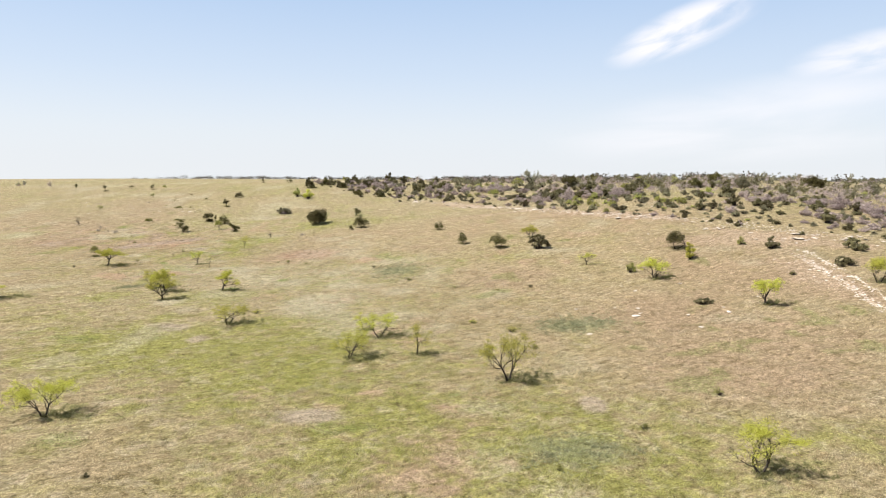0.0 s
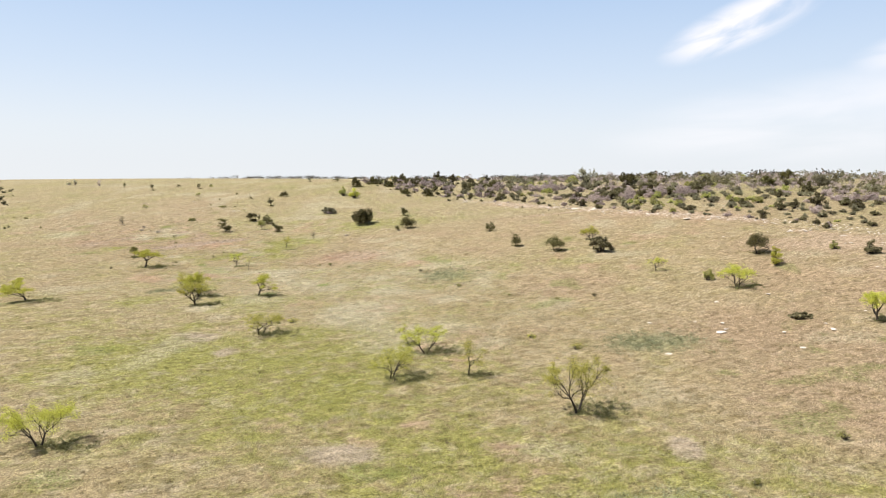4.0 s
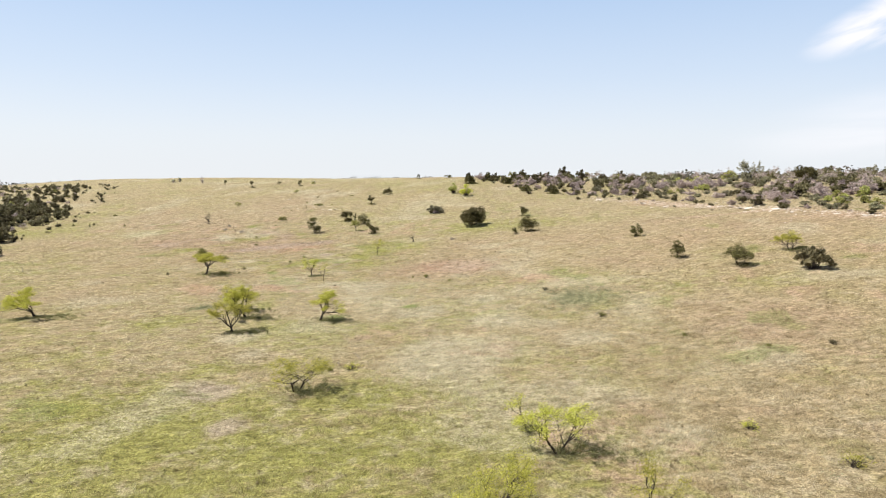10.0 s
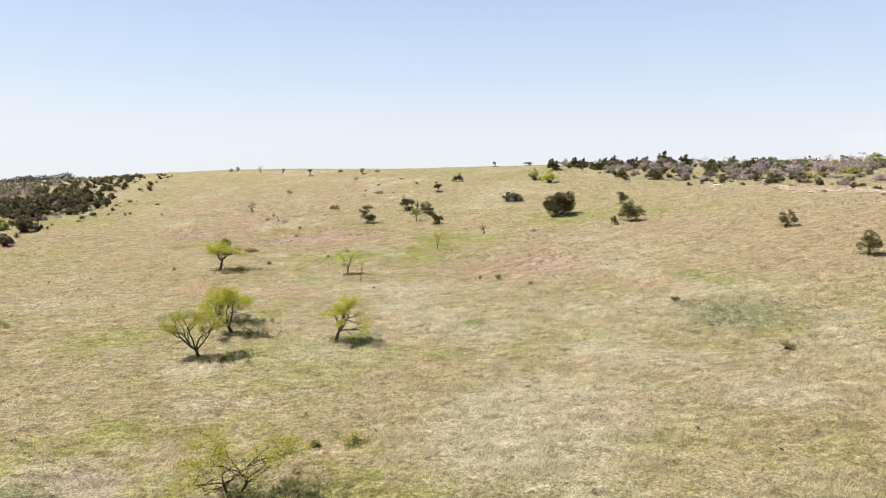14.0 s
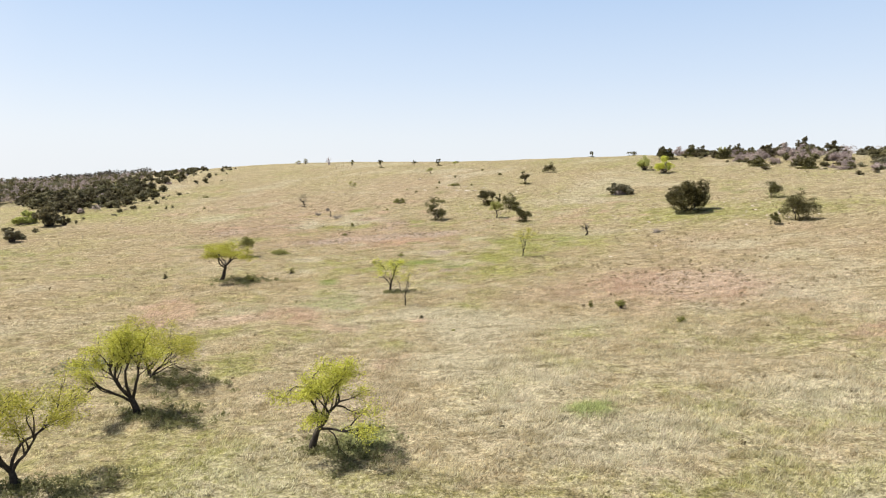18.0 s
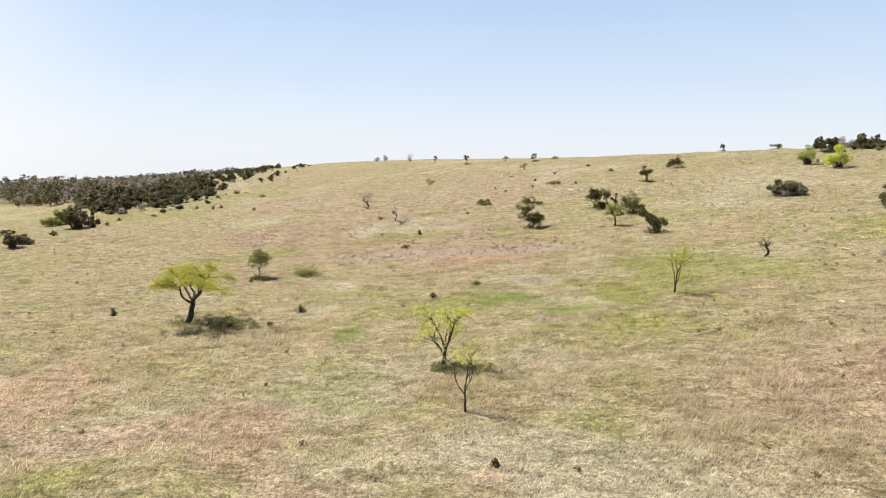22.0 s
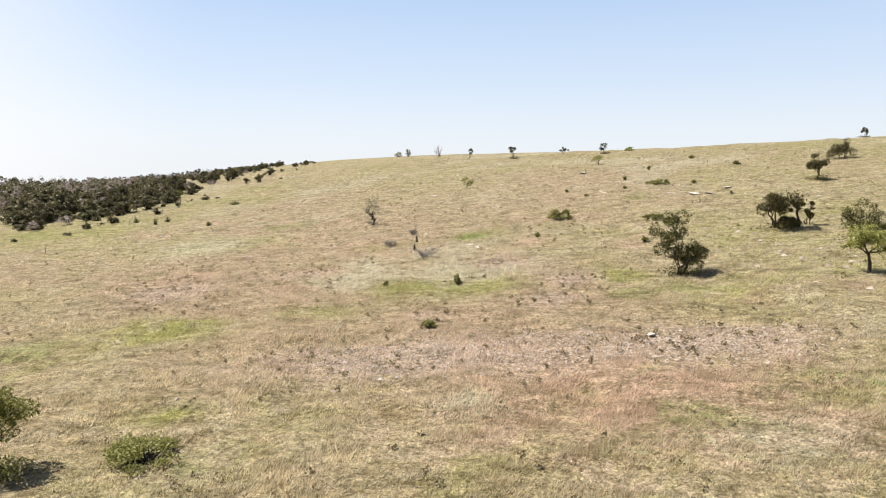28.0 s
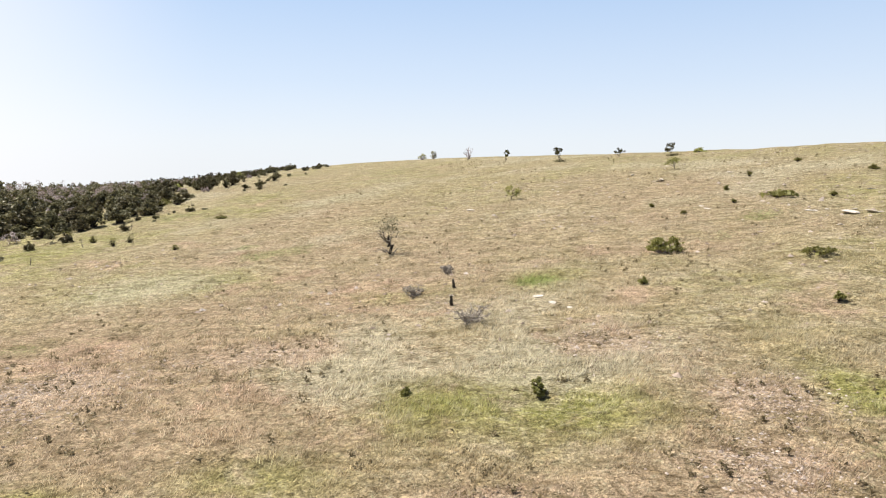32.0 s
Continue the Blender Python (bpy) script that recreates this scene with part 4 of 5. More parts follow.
# ---- dead wood: a leaning stump, a half-dead shrub with fallen boughs, two burnt stubs and broken branches
def dead_tree(x, y, height, seed, label, boughs=4, litter=0, name="dead_tree"):
    rng = np.random.RandomState(seed)
    root = stand(name, x, y)
    tagged(root, label, "dead tree")
    top = np.array([rng.normal(0, 0.12), rng.normal(0, 0.12), height * 0.55])
    soup("trunk", *tube(bent(rng, (0, 0, -0.1), top, 7, 0, 0.1), np.linspace(0.10, 0.06, 7), 7), m_bark, root)
    for k in range(boughs):
        az = rng.uniform(0, 6.28)
        a = top * rng.uniform(0.4, 1.0)
        b = a + np.array([math.cos(az), math.sin(az), 0]) * height * 0.32 + (0, 0, height * rng.uniform(0.15, 0.45))
        line = bent(rng, a, b, 6, 0.0, 0.1)
        pieces = [tube(line, np.linspace(0.045, 0.012, 6))]
        for q in range(5):
            c = line[rng.randint(2, 6)]
            pieces.append(tube(bent(rng, c, c + rng.normal(0, 0.16, 3) * height + (0, 0, 0.06), 4), np.linspace(0.014, 0.004, 4), 3))
        soup("bough", *merged(pieces), m_deadwood if k % 2 else m_bark, root)
    for k in range(litter):
        az, far = rng.uniform(0, 6.28), rng.uniform(0.3, 1.3)
        a = np.array([math.cos(az) * far * 0.3, math.sin(az) * far * 0.3, 0.12])
        b = np.array([math.cos(az) * far, math.sin(az) * far, rng.uniform(0.08, 0.4)])
        soup("fallen_bough", *tube(bent(rng, a, b, 5, 0.1, 0.08), np.linspace(0.035, 0.01, 5), 4), m_deadwood, root)
    return root


dead_tree(-37.2, 145.4, 1.7, 501, "dark jagged stump of a dead tree in grass", 5)
shrub_root = dead_tree(-87.9, 163.3, 2.0, 502, "half-dead grey shrub with fallen boughs round it", 7, 9, "half_dead_shrub")
rng = np.random.RandomState(503)
soup("foliage", *leaves(rng, rng.normal(0, 1, (420, 3)) * (0.32, 0.32, 0.28) + (0, 0, 1.65), 0.06, 1.6), m_shrub, shrub_root)
for k, (x, y, h, tilt) in enumerate(((-78.8, 158.3, 0.42, 35), (-77.4, 156.3, 0.34, 4))):
    rng = np.random.RandomState(510 + k)
    root = stand("burnt_stub", x, y)
    tagged(root, "short black burnt stub of a trunk in grass", "stump", "burnt stubs")
    lean = math.tan(radians(tilt)) * h * 0.6
    soup("stub", *tube(bent(rng, (0, 0, -0.1), (-lean, 0.1 * lean, h), 6, 0, 0.05), np.linspace(0.09, 0.055, 6), 8), m_bark, root)
    soup("splinter", *tube(bent(rng, (-lean, 0.1 * lean, h - 0.03), (-lean + 0.02, 0, h + 0.1), 3, 0, 0.05), (0.03, 0.02, 0.004), 5), m_deadwood, root)
for k, (x, y, w, h) in enumerate(((-79.7, 156.6, 1.3, 0.6), (-74.8, 154.3, 1.7, 0.75), (-81.4, 160.8, 0.9, 0.4), (-30.6, 146.5, 1.6, 0.35))):
    brush(x, y, w, h, 520 + k, "heap of broken bare grey branches on the grass", "branch_heap", "heaps of broken branches", m_deadwood, 16)

# ---- single small shrubs in the grass: x, y, width, height
SHRUBS_NEAR = (
    (-55.5, 122.2, 0.7, 0.55), (-64.0, 116.6, 0.6, 0.58), (-54.7, 119.5, 0.42, 0.28), (-51.0, 132.3, 0.65, 0.38), (-51.5, 128.6, 0.5, 0.3),
    (-65.6, 127.0, 0.4, 0.45), (-56.4, 118.6, 1.9, 0.66), (-27.1, 117.6, 0.8, 0.42), (-28.6, 116.9, 0.35, 0.47), (-37.0, 111.8, 0.3, 0.22),
    (-33.8, 109.6, 0.3, 0.2), (-69.2, 150.1, 0.5, 0.48), (-23.2, 114.2, 0.7, 0.46),
)
SHRUBS_SOUTH = (
    (11.7, 89.9, 1.0, 0.5), (9.0, 63.9, 1.1, 0.42), (21.2, 50.3, 1.1, 0.6), (6.9, 38.3, 0.7, 0.4), (-20.6, 37.5, 0.6, 0.4), (13.7, 44.5, 0.9, 0.38),
    (-5.0, 98.3, 1.0, 0.5), (-23.9, 80.3, 0.6, 0.35), (-0.8, 63.2, 1.1, 0.4), (9.0, 64.6, 0.8, 0.35), (1.6, 92.2, 0.6, 0.3), (7.3, 89.4, 0.6, 0.3), (-11.2, 108.9, 0.75, 0.6), (-26.9, 117.1, 0.5, 0.5),
)
SHRUBS_WEST = (
    (-126.4, 159.9, 1.4, 0.75), (-118.3, 158.8, 0.8, 0.66), (-114.0, 159.9, 0.75, 0.8), (-105.6, 159.2, 0.7, 0.7), (-116.6, 169.7, 1.6, 0.55),
    (-151.0, 193.0, 1.6, 0.7), (-125.8, 158.3, 1.0, 0.8), (-139.5, 171.0, 2.2, 1.1), (-136.5, 174.5, 2.2, 1.1), (-113.7, 158.4, 0.9, 1.0),
)
for k, (x, y, w, h) in enumerate(SHRUBS_NEAR + SHRUBS_SOUTH + SHRUBS_WEST):
    leaf = m_juniper if k % 4 == 1 else m_olive
    bush(x, y, w, h, 600 + k, "small dark shrub standing in dry grass", leaf, "shrub", "single shrubs in the grass", 2.2 if w < 1.5 else 6.0, 0.035, "shrub", 9 if w < 1.5 else 14)

# ---- thickets: a few shapes of each kind, then copies with their own turn and size
FAR_AWAY = (75.0, 190.0)
shapes = {"dark": [], "bare": [], "grey": [], "lime": []}
for k in range(4):
    shapes["dark"].append(bush(FAR_AWAY[0] + 4 * k, FAR_AWAY[1], 3.2, 2.5 + 0.25 * k, 700 + k, "dense dark green juniper in the thicket", m_juniper, "juniper_tree", "junipers of the thickets", 0.62, 0.16, "tree", 11, core=8))
for k in range(3):
    shapes["bare"].append(bush(FAR_AWAY[0] + 4 * k, FAR_AWAY[1] + 5, 3.2, 2.3, 710 + k, "leafless grey-mauve brush in the thicket", m_mauve, "bare_brush", "bare brush of the thickets", 1.5, 0.045, "shrub", 10, 5.5, m_twig))
for k in range(2):
    shapes["grey"].append(bush(FAR_AWAY[0] + 4 * k, FAR_AWAY[1] + 10, 2.6, 1.7, 720 + k, "grey-green brushy shrub in the thicket", m_shrub, "thicket_shrub", "grey shrubs of the thickets", 1.0, 0.11, "shrub", 8, core=6))
for k in range(2):
    shapes["lime"].append(bush(FAR_AWAY[0] + 4 * k, FAR_AWAY[1] + 15, 2.6, 2.1, 730 + k, "fresh lime-green shrub in the thicket", m_lime, "lime_shrub", "lime shrubs of the thickets", 0.8, 0.1, "shrub", 8, core=5))


def plant(kind, x, y, size, rng, wide=1.3):
    ob = shapes[kind][rng.randint(len(shapes[kind]))]
    s = size * rng.uniform(0.86, 1.12)
    m = pose(x, y, ground_at(x, y) - 0.05, 0, 0, rng.uniform(0, 360)) @ Matrix.Diagonal((s * wide * rng.uniform(0.85, 1.15), s * wide * rng.uniform(0.85, 1.15), s * rng.uniform(0.8, 1.15), 1))
    return copy_thing(ob, m)


deep = {"bare": [], "dark": [], "grey": []}


def along(line, t):
    line = np.asarray(line, float)
    seg = np.r_[0, np.cumsum(np.linalg.norm(np.diff(line, axis=0), axis=1))]
    d = t * seg[-1]
    return np.array([np.interp(d, seg, line[:, 0]), np.interp(d, seg, line[:, 1])])


EAST_EDGE = ((-46, 223), (-36, 218), (-29, 209), (-22, 203), (-14, 193), (-6, 188), (4, 181), (11, 170), (20, 159), (27, 147), (35, 136), (44, 126), (52, 113), (62, 103), (86, 92))
rng = np.random.RandomState(31)
placed = []
for attempt in range(9000):
    if len(placed) >= 700:
        break
    t = rng.rand() ** (0.6 if attempt % 2 else 0.25)
    open_ground = t > 0.66
    depth = (70 if open_ground else 85) * rng.rand() ** 1.25
    p = along(EAST_EDGE, t) + np.array([0.5, 0.87] if not open_ground else [0.6, 0.8]) * depth + rng.normal(0, 1.3, 2)
    # stands of one kind, with lanes of grass between them
    stand_of, lane = float(field(p[0], p[1], 11, 31)) + rng.normal(0, 0.11), float(field(p[0], p[1], 9, 32))
    gap = (1.9 if lane < 0.62 else 4.6 if open_ground else 3.0) + 0.012 * depth
    if any((p[0] - q[0]) ** 2 + (p[1] - q[1]) ** 2 < gap * gap for q in placed):
        continue
    placed.append(p)
    if open_ground:
        kind = "bare" if stand_of < 0.52 else "dark" if stand_of < 0.59 else "grey" if stand_of < 0.88 else "lime"
    else:
        kind = "dark" if stand_of < 0.33 else "bare" if stand_of < 0.58 else "grey" if stand_of < 0.86 else "lime"
    if rng.rand() < 0.12:
        kind = ("bare", "grey", "grey", "dark")[rng.randint(4)]
    tall = (rng.uniform(0.75, 1.15) if kind == "bare" else rng.uniform(0.5, 1.02)) * (0.6 + 0.4 * min(1, depth / 9))
    tall *= (1 + 0.004 * depth) * (0.8 if open_ground else 1.0) * (1.25 if depth > 45 and lane > 0.5 else 1.0)
    if kind == "bare" and depth > 30 or kind == "dark" and depth > 45:
        deep[kind].append((p[0], p[1], 3.1 * tall, 2.3 * tall))
    else:
        plant(kind, *p, tall, rng)
for k in range(120):
    depth = 26 * rng.rand() ** 1.4
    p = along(EAST_EDGE[:7], rng.rand()) + np.array([0.45, 0.89]) * depth + rng.normal(0, 0.8, 2)
    u = float(field(p[0], p[1], 8, 36)) + rng.normal(0, 0.12)
    plant("dark" if u < 0.36 else "bare" if u < 0.6 else "grey" if u < 0.85 else "lime", *p, rng.uniform(0.45, 0.85) * (0.65 + 0.35 * min(1, depth / 6)), rng)
# small scrub on the stony lip in front
for k in range(70):
    p = along(EAST_EDGE, 0.12 + 0.8 * rng.rand()) - np.array([0.5, 0.87]) * abs(rng.normal(0, 3.0))
    plant(("bare", "grey", "dark")[rng.randint(3)], *p, rng.uniform(0.16, 0.42), rng)
# the back rows, up to the skyline
for k in range(230):
    p = along(EAST_EDGE, 0.25 + 0.75 * rng.rand()) + np.array([0.55, 0.84]) * rng.uniform(62, 135) + rng.normal(0, 3, 2)
    kind = ("bare", "grey", "bare", "dark", "grey")[k % 5]
    tall = rng.uniform(2.2, 3.8) * (1.1 if kind == "grey" else 1.0)
    deep[kind].append((p[0], p[1], tall * rng.uniform(0.9, 1.6), tall))
# taller heads on the eastern skyline
for x, y, w, h in ((38.4, 208, 7.6, 4.2), (60, 270, 6.0, 3.8), (86, 215, 6.0, 3.8), (70, 190, 5.0, 3.8), (78, 178, 5.5, 3.6), (101, 186, 6.0, 4.2), (112, 178, 5.0, 4.0), (-41.6, 213.4, 3.4, 2.6), (-38.3, 222.6, 3.0, 3.0), (-31.5, 213.6, 3.2, 2.4), (-44.6, 225.3, 2.6, 2.4), (-25, 199, 3.0, 2.0), (-18, 194, 3.0, 1.9), (0.5, 211, 5.0, 3.2)):
    oak(x, y, w, h, int(740 + x), "tall round dark tree rising over the thicket", 0.05, 10, 0.5, name="skyline_tree", group="tall trees over the thicket", leaf=m_shrub if x in (78, 112) else m_oak, size=0.14)

mesquite(28.2, 218.5, 5.6, 5.6, 765, "tall pale grey-green tree rising over the thicket", 1.2, 0.2, 0.0, 2, "skyline_tree", "tall trees over the thicket", m_pale, 0.09)

WEST_WOOD = ((-127, 151), (-128.5, 168), (-139, 181), (-157, 208), (-175, 224), (-262, 262), (-330, 205), (-232, 174), (-160, 161))


def inside(p, ring):
    hit = False
    for (x0, y0), (x1, y1) in zip(ring, ring[1:] + ring[:1]):
        if (y0 > p[1]) != (y1 > p[1]) and p[0] < (x1 - x0) * (p[1] - y0) / (y1 - y0) + x0:
            hit = not hit
    return hit


rng = np.random.RandomState(32)
placed = []
for attempt in range(12000):
    if len(placed) >= 640:
        break
    p = np.array([-127 - 145 * rng.rand() ** 1.4, 151 + 100 * rng.rand()])
    gap = 1.55 + 0.011 * (-127 - p[0])
    if not inside(tuple(p), WEST_WOOD) or any((p[0] - q[0]) ** 2 + (p[1] - q[1]) ** 2 < gap * gap for q in placed):
        continue
    placed.append(p)
    u = rng.rand() + 0.35 * (float(field(p[0], p[1], 9, 37)) - 0.5)
    deep_in = -127 - p[0] - 0.62 * max(0, p[1] - 168)
    if p[1] - np.interp(-p[0], (127, 160, 232, 330), (151, 161, 174, 205)) < 10:
        deep_in = min(deep_in, 14)
    if deep_in < 7:
        kind = "grey" if u < 0.48 else "dark" if u < 0.94 else "bare"
    elif deep_in < 30:
        kind = "dark" if u < 0.80 else "bare" if u < 0.88 else "grey" if u < 0.97 else "lime"
    else:
        kind = "bare" if u < 0.42 else "dark" if u < 0.84 else "grey"
    tall = rng.uniform(0.72, 1.0) * (0.7 if deep_in < 7 else 1.0) * (1 + 0.004 * min(60, max(0, deep_in))) * (0.5 if p[1] > 190 else 0.68 if p[1] > 176 else 1.0)
    if kind == "bare" or p[0] < -172:
        h = min(6.4, 2.4 * tall * (1 + 0.010 * max(0, deep_in - 20)))
        if p[0] < -165:
            h = min(7.2, max(h, (7.2 + 0.012 * (-54 - p[0]) - ground_at(*p)) * rng.uniform(0.7, 1.0)))
        deep[kind if kind in deep else "grey"].append((p[0], p[1], max(3.4 * tall, 0.95 * h), h))
    else:
        plant(kind, *p, tall, rng)
# stragglers on the grass in front of the west wood
for k in range(46):
    t = rng.rand()
    p = along(((-118, 136), (-124, 158), (-134, 181), (-152, 208), (-168, 224)), t) + np.array([0.86, -0.5]) * abs(rng.normal(0, 5.5))
    plant("dark" if rng.rand() < 0.55 else "grey", *p, rng.uniform(0.14, 0.36), rng)

for kind, title, mat, size, long, label in (
    ("bare", "bare_brushwood", m_mauve, 0.062, 5.0, "leafless grey-mauve brush deep in the thickets"),
    ("dark", "juniper_wood", m_juniper, 0.2, 1.4, "dark green junipers deep in the thickets"),
    ("grey", "shrub_wood", m_shrub, 0.19, 1.4, "grey-green shrubs deep in the thickets"),
):
    pieces = []
    for x, y, w, h in deep[kind]:
        m = int(150 + 32 * h)
        grow = 1 + 0.16 * max(0, h - 2.5)
        cloud_of = lobes_cloud(rng, random_lobes(rng, w, h, 0.03, 6), int(1.25 * m), 0.3)
        pieces.append(leaves(rng, cloud_of + (x, y, ground_at(x, y)), size * grow, long))
    tagged(soup(title, *merged(pieces), mat), label, "brush", kind="stuff")

# ---- woods in the distance
rng = np.random.RandomState(41)
centres, sizes = [], []
for k in range(3800):
    u = rng.rand()
    if k % 9 == 0:
        x, y = rng.uniform(-1900, -640), rng.uniform(120, 1100)
    elif u < 0.5:
        x, y = -265 - 420 * rng.rand() ** 1.3, 165 + 0.30 * rng.uniform(0, 1) * 900
        if y < 170 - 0.12 * (x + 175) or (x > -300 and y > 250 - 0.35 * (x + 175)):
            continue
    elif u < 0.78:
        x, y = rng.uniform(-330, 520), rng.uniform(560, 900)
    else:
        x, y = rng.uniform(0, 420), rng.uniform(215, 560)
        if y < 280 - 0.6 * x:
            continue
    h = rng.uniform(2.2, 3.9)
    m = 60
    d = rng.normal(0, 1, (m, 3))
    d *= (rng.rand(m, 1) ** 0.4) / np.linalg.norm(d, axis=1, keepdims=True)
    centres.append(d * (0.95 * h, 0.95 * h, 0.42 * h) + (x, y, 0.45 * h + ground_at(x, y)))
    sizes.append(np.full(m, 0.17 * h))
centres, sizes = np.concatenate(centres), np.concatenate(sizes)
v, f = leaves(rng, centres, 1.0, 1.05)
v = (v.reshape(-1, 4, 3) - centres[:, None]) * sizes[:, None, None] + centres[:, None]
tagged(soup("distant_woods", v.reshape(-1, 3), f, m_far), "dark scrubby woods in the far distance", "woods", kind="stuff")


# ---- limestone: single slabs and boulders, then gravel
def rock_mesh(seed, flat):
    rng = np.random.RandomState(seed)
    bm = bmesh.new()
    bmesh.ops.create_icosphere(bm, subdivisions=2, radius=0.5)
    cuts = [Vector(rng.normal(0, 1, 3)).normalized() for _ in range(7)]
    for v in bm.verts:
        for c in cuts:
            over = v.co.dot(c) - 0.34
            if over > 0:
                v.co -= c * over
        v.co += Vector(rng.normal(0, 0.018, 3))
        v.co.z *= flat
    me = bpy.data.meshes.new("limestone_rock")
    bm.to_mesh(me)
    bm.free()
    me.materials.append(m_stone)
    return me


rock_shapes = [rock_mesh(800 + k, (0.25, 0.4, 0.2, 0.5)[k % 4]) for k in range(6)]


def rock(x, y, size, rng, label, group, thin=1.0):
    ob = new("limestone_rock", rock_shapes[rng.randint(6)])
    sx = size * rng.uniform(0.8, 1.3)
    ob.matrix_basis = pose(x, y, ground_at(x, y) + 0.03 * size, rng.uniform(-8, 8), rng.uniform(-8, 8), rng.uniform(0, 360)) @ Matrix.Diagonal((sx, size, size * thin * rng.uniform(0.7, 1.1), 1))
    tagged(ob, label, "rock", group)


rng = np.random.RandomState(51)
for x, y, s in ((21.4, 73.9, 1.15), (17.6, 67.8, 0.7), (15.1, 68.2, 0.75), (-66.6, 185.8, 0.9), (-57.3, 145.7, 0.3), (-66.6, 178.4, 1.0), (-65.6, 178.7, 0.8), (-64.9, 181.4, 0.9), (-78.6, 195.4, 0.7), (-74.8, 179.1, 0.6), (-68.8, 178.8, 0.5), (-69.3, 191.5, 0.7), (-83.0, 191.2, 0.8), (-92.7, 177.2, 0.8), (-73.4, 158.0, 0.6), (-74.6, 158.6, 0.5), (-72.4, 157.7, 0.55), (-31.6, 133.8, 0.5), (-33.0, 148.5, 0.6)):
    rock(x, y, s, rng, "pale flat limestone slab half sunk in grass", "single limestone slabs", 0.5)
LIP = ((-8, 185), (2, 176), (8, 166.5), (17.5, 156.5), (24, 145), (31, 136), (40, 125), (47, 117), (56, 104), (66, 96))
for k in range(150):
    p = along(LIP, rng.rand()) + rng.normal(0, 0.9, 2) - np.array([0.5, 0.87]) * 4.0 * rng.rand() ** 3
    rock(*p, rng.uniform(0.3, 0.85) * (1.9 if k % 5 == 0 else 1.0), rng, "flat pale limestone slab of the broken ledge", "slabs of the limestone ledge", 0.45)
LEDGES = (((44, 113), 7, 1.2, 22), ((53, 101), 7, 2.0, 22), ((16, 166), 14, 1.6, 24), ((37, 138), 9, 1.6, 20), ((48, 112), 4, 1.5, 10), ((-3, 174), 8, 1.4, 12), ((47, 85), 2.5, 9.0, 24), ((-64, 178), 9, 2.5, 14), ((-98, 190), 16, 9, 20), ((26, 78), 10, 9, 16))
for (x, y), a, b, count in LEDGES:
    for k in range(count):
        rock(x + rng.normal(0, a * 0.6), y + rng.normal(0, b * 0.6), rng.uniform(0.15, 0.6) * (0.7 if x < 0 else 1), rng, "pale limestone rock lying on bare stony ground", "limestone rocks on the ledges")

CHALK = (LIP, 420, 1.1), (((49, 93), (48.2, 82.3), (45.9, 70), (44, 58)), 170, 0.35), (((50.8, 95), (50.2, 83), (48.1, 71)), 90, 0.3), (((4, 152), (15, 151.5), (27, 150)), 30, 0.6)
m_gravel, nt, b = material("pale_gravel", 0.9)
geo = nt.nodes.new("ShaderNodeNewGeometry")
nt.links.new(ramp(nt, geo.outputs["Random Per Island"], [(0.0, (0.22, 0.165, 0.125)), (0.6, (0.335, 0.27, 0.22)), (1.0, (0.47, 0.40, 0.34))]), b.inputs["Base Color"])
bump(nt, b, tex_noise(nt, 40.0, 3.0, 0.7), 0.5, 0.01)

# x, y, spread along, spread across, turn, count
GRAVEL = ((-63, 140.3, 6.4, 2.2, 38, 15000), (-55.2, 145.9, 4.2, 1.9, 38, 6500), (-82.4, 142.4, 3.2, 3.2, 40, 3000), (-24, 124.5, 5, 5.5, 30, 3600), (-79, 148.5, 3, 2.3, 40, 700), (-64, 152.5, 1.6, 1.7, 40, 900), (-63, 149, 1.3, 1.4, 40, 700), (-69.4, 154.6, 1.9, 1.6, 40, 900), (25, 80, 13, 11, 60, 300), (44, 104, 13, 5, -20, 900), (7, 168, 20, 2.6, -50, 1300), (33, 133, 18, 3, -48, 1200), (46, 82, 3, 12, 0, 700), (-75, 157, 5, 2.5, 20, 400), (-62, 165, 24, 24, 0, 900), (-30, 110, 40, 30, 0, 900))
pos, rad = [], []
for x, y, a, b, turn, count in GRAVEL:
    c, s = math.cos(radians(turn)), math.sin(radians(turn))
    u, v = rng.normal(0, 0.62 * a, count), rng.normal(0, 0.62 * b, count)
    pos.append(np.c_[x + u * c - v * s, y + u * s + v * c])
    rad.append(0.011 + 0.044 * rng.rand(count) ** 4 + (0.08 * rng.rand(count)) * (rng.rand(count) > 0.99))
# stones that show in bands over the upper slope
sx, sy = rng.uniform(-115, 25, 16000), rng.uniform(138, 222, 16000)
show = rng.rand(16000) < 0.9 * ease((field(sx + 0.5 * sy, sy, 7, 33) * field(sx, sy, 22, 34) - 0.30) / 0.35)
pos.append(np.c_[sx[show], sy[show]])
rad.append(0.035 + 0.14 * rng.rand(show.sum()) ** 3)
plain = sum(len(p) for p in pos)
for line, count, spread in CHALK:
    pos.append(np.array([along(line, t) for t in rng.rand(4 * count)]) + rng.normal(0, spread, (4 * count, 2)))
    rad.append(0.035 + 0.15 * rng.rand(4 * count) ** 3)
pos, rad = np.concatenate(pos), np.concatenate(rad)
corner = np.array([(1, 0, 0), (0.3, 0.95, 0), (-0.8, 0.6, 0), (-0.8, -0.6, 0), (0.3, -0.95, 0), (0.2, 0.1, 0.62), (-0.3, -0.1, 0.55)])
tris = np.array([(0, 1, 5), (1, 2, 6), (1, 6, 5), (2, 3, 6), (3, 4, 6), (4, 5, 6), (4, 0, 5)])
n = len(pos)
ang = rng.uniform(0, 6.283, n)
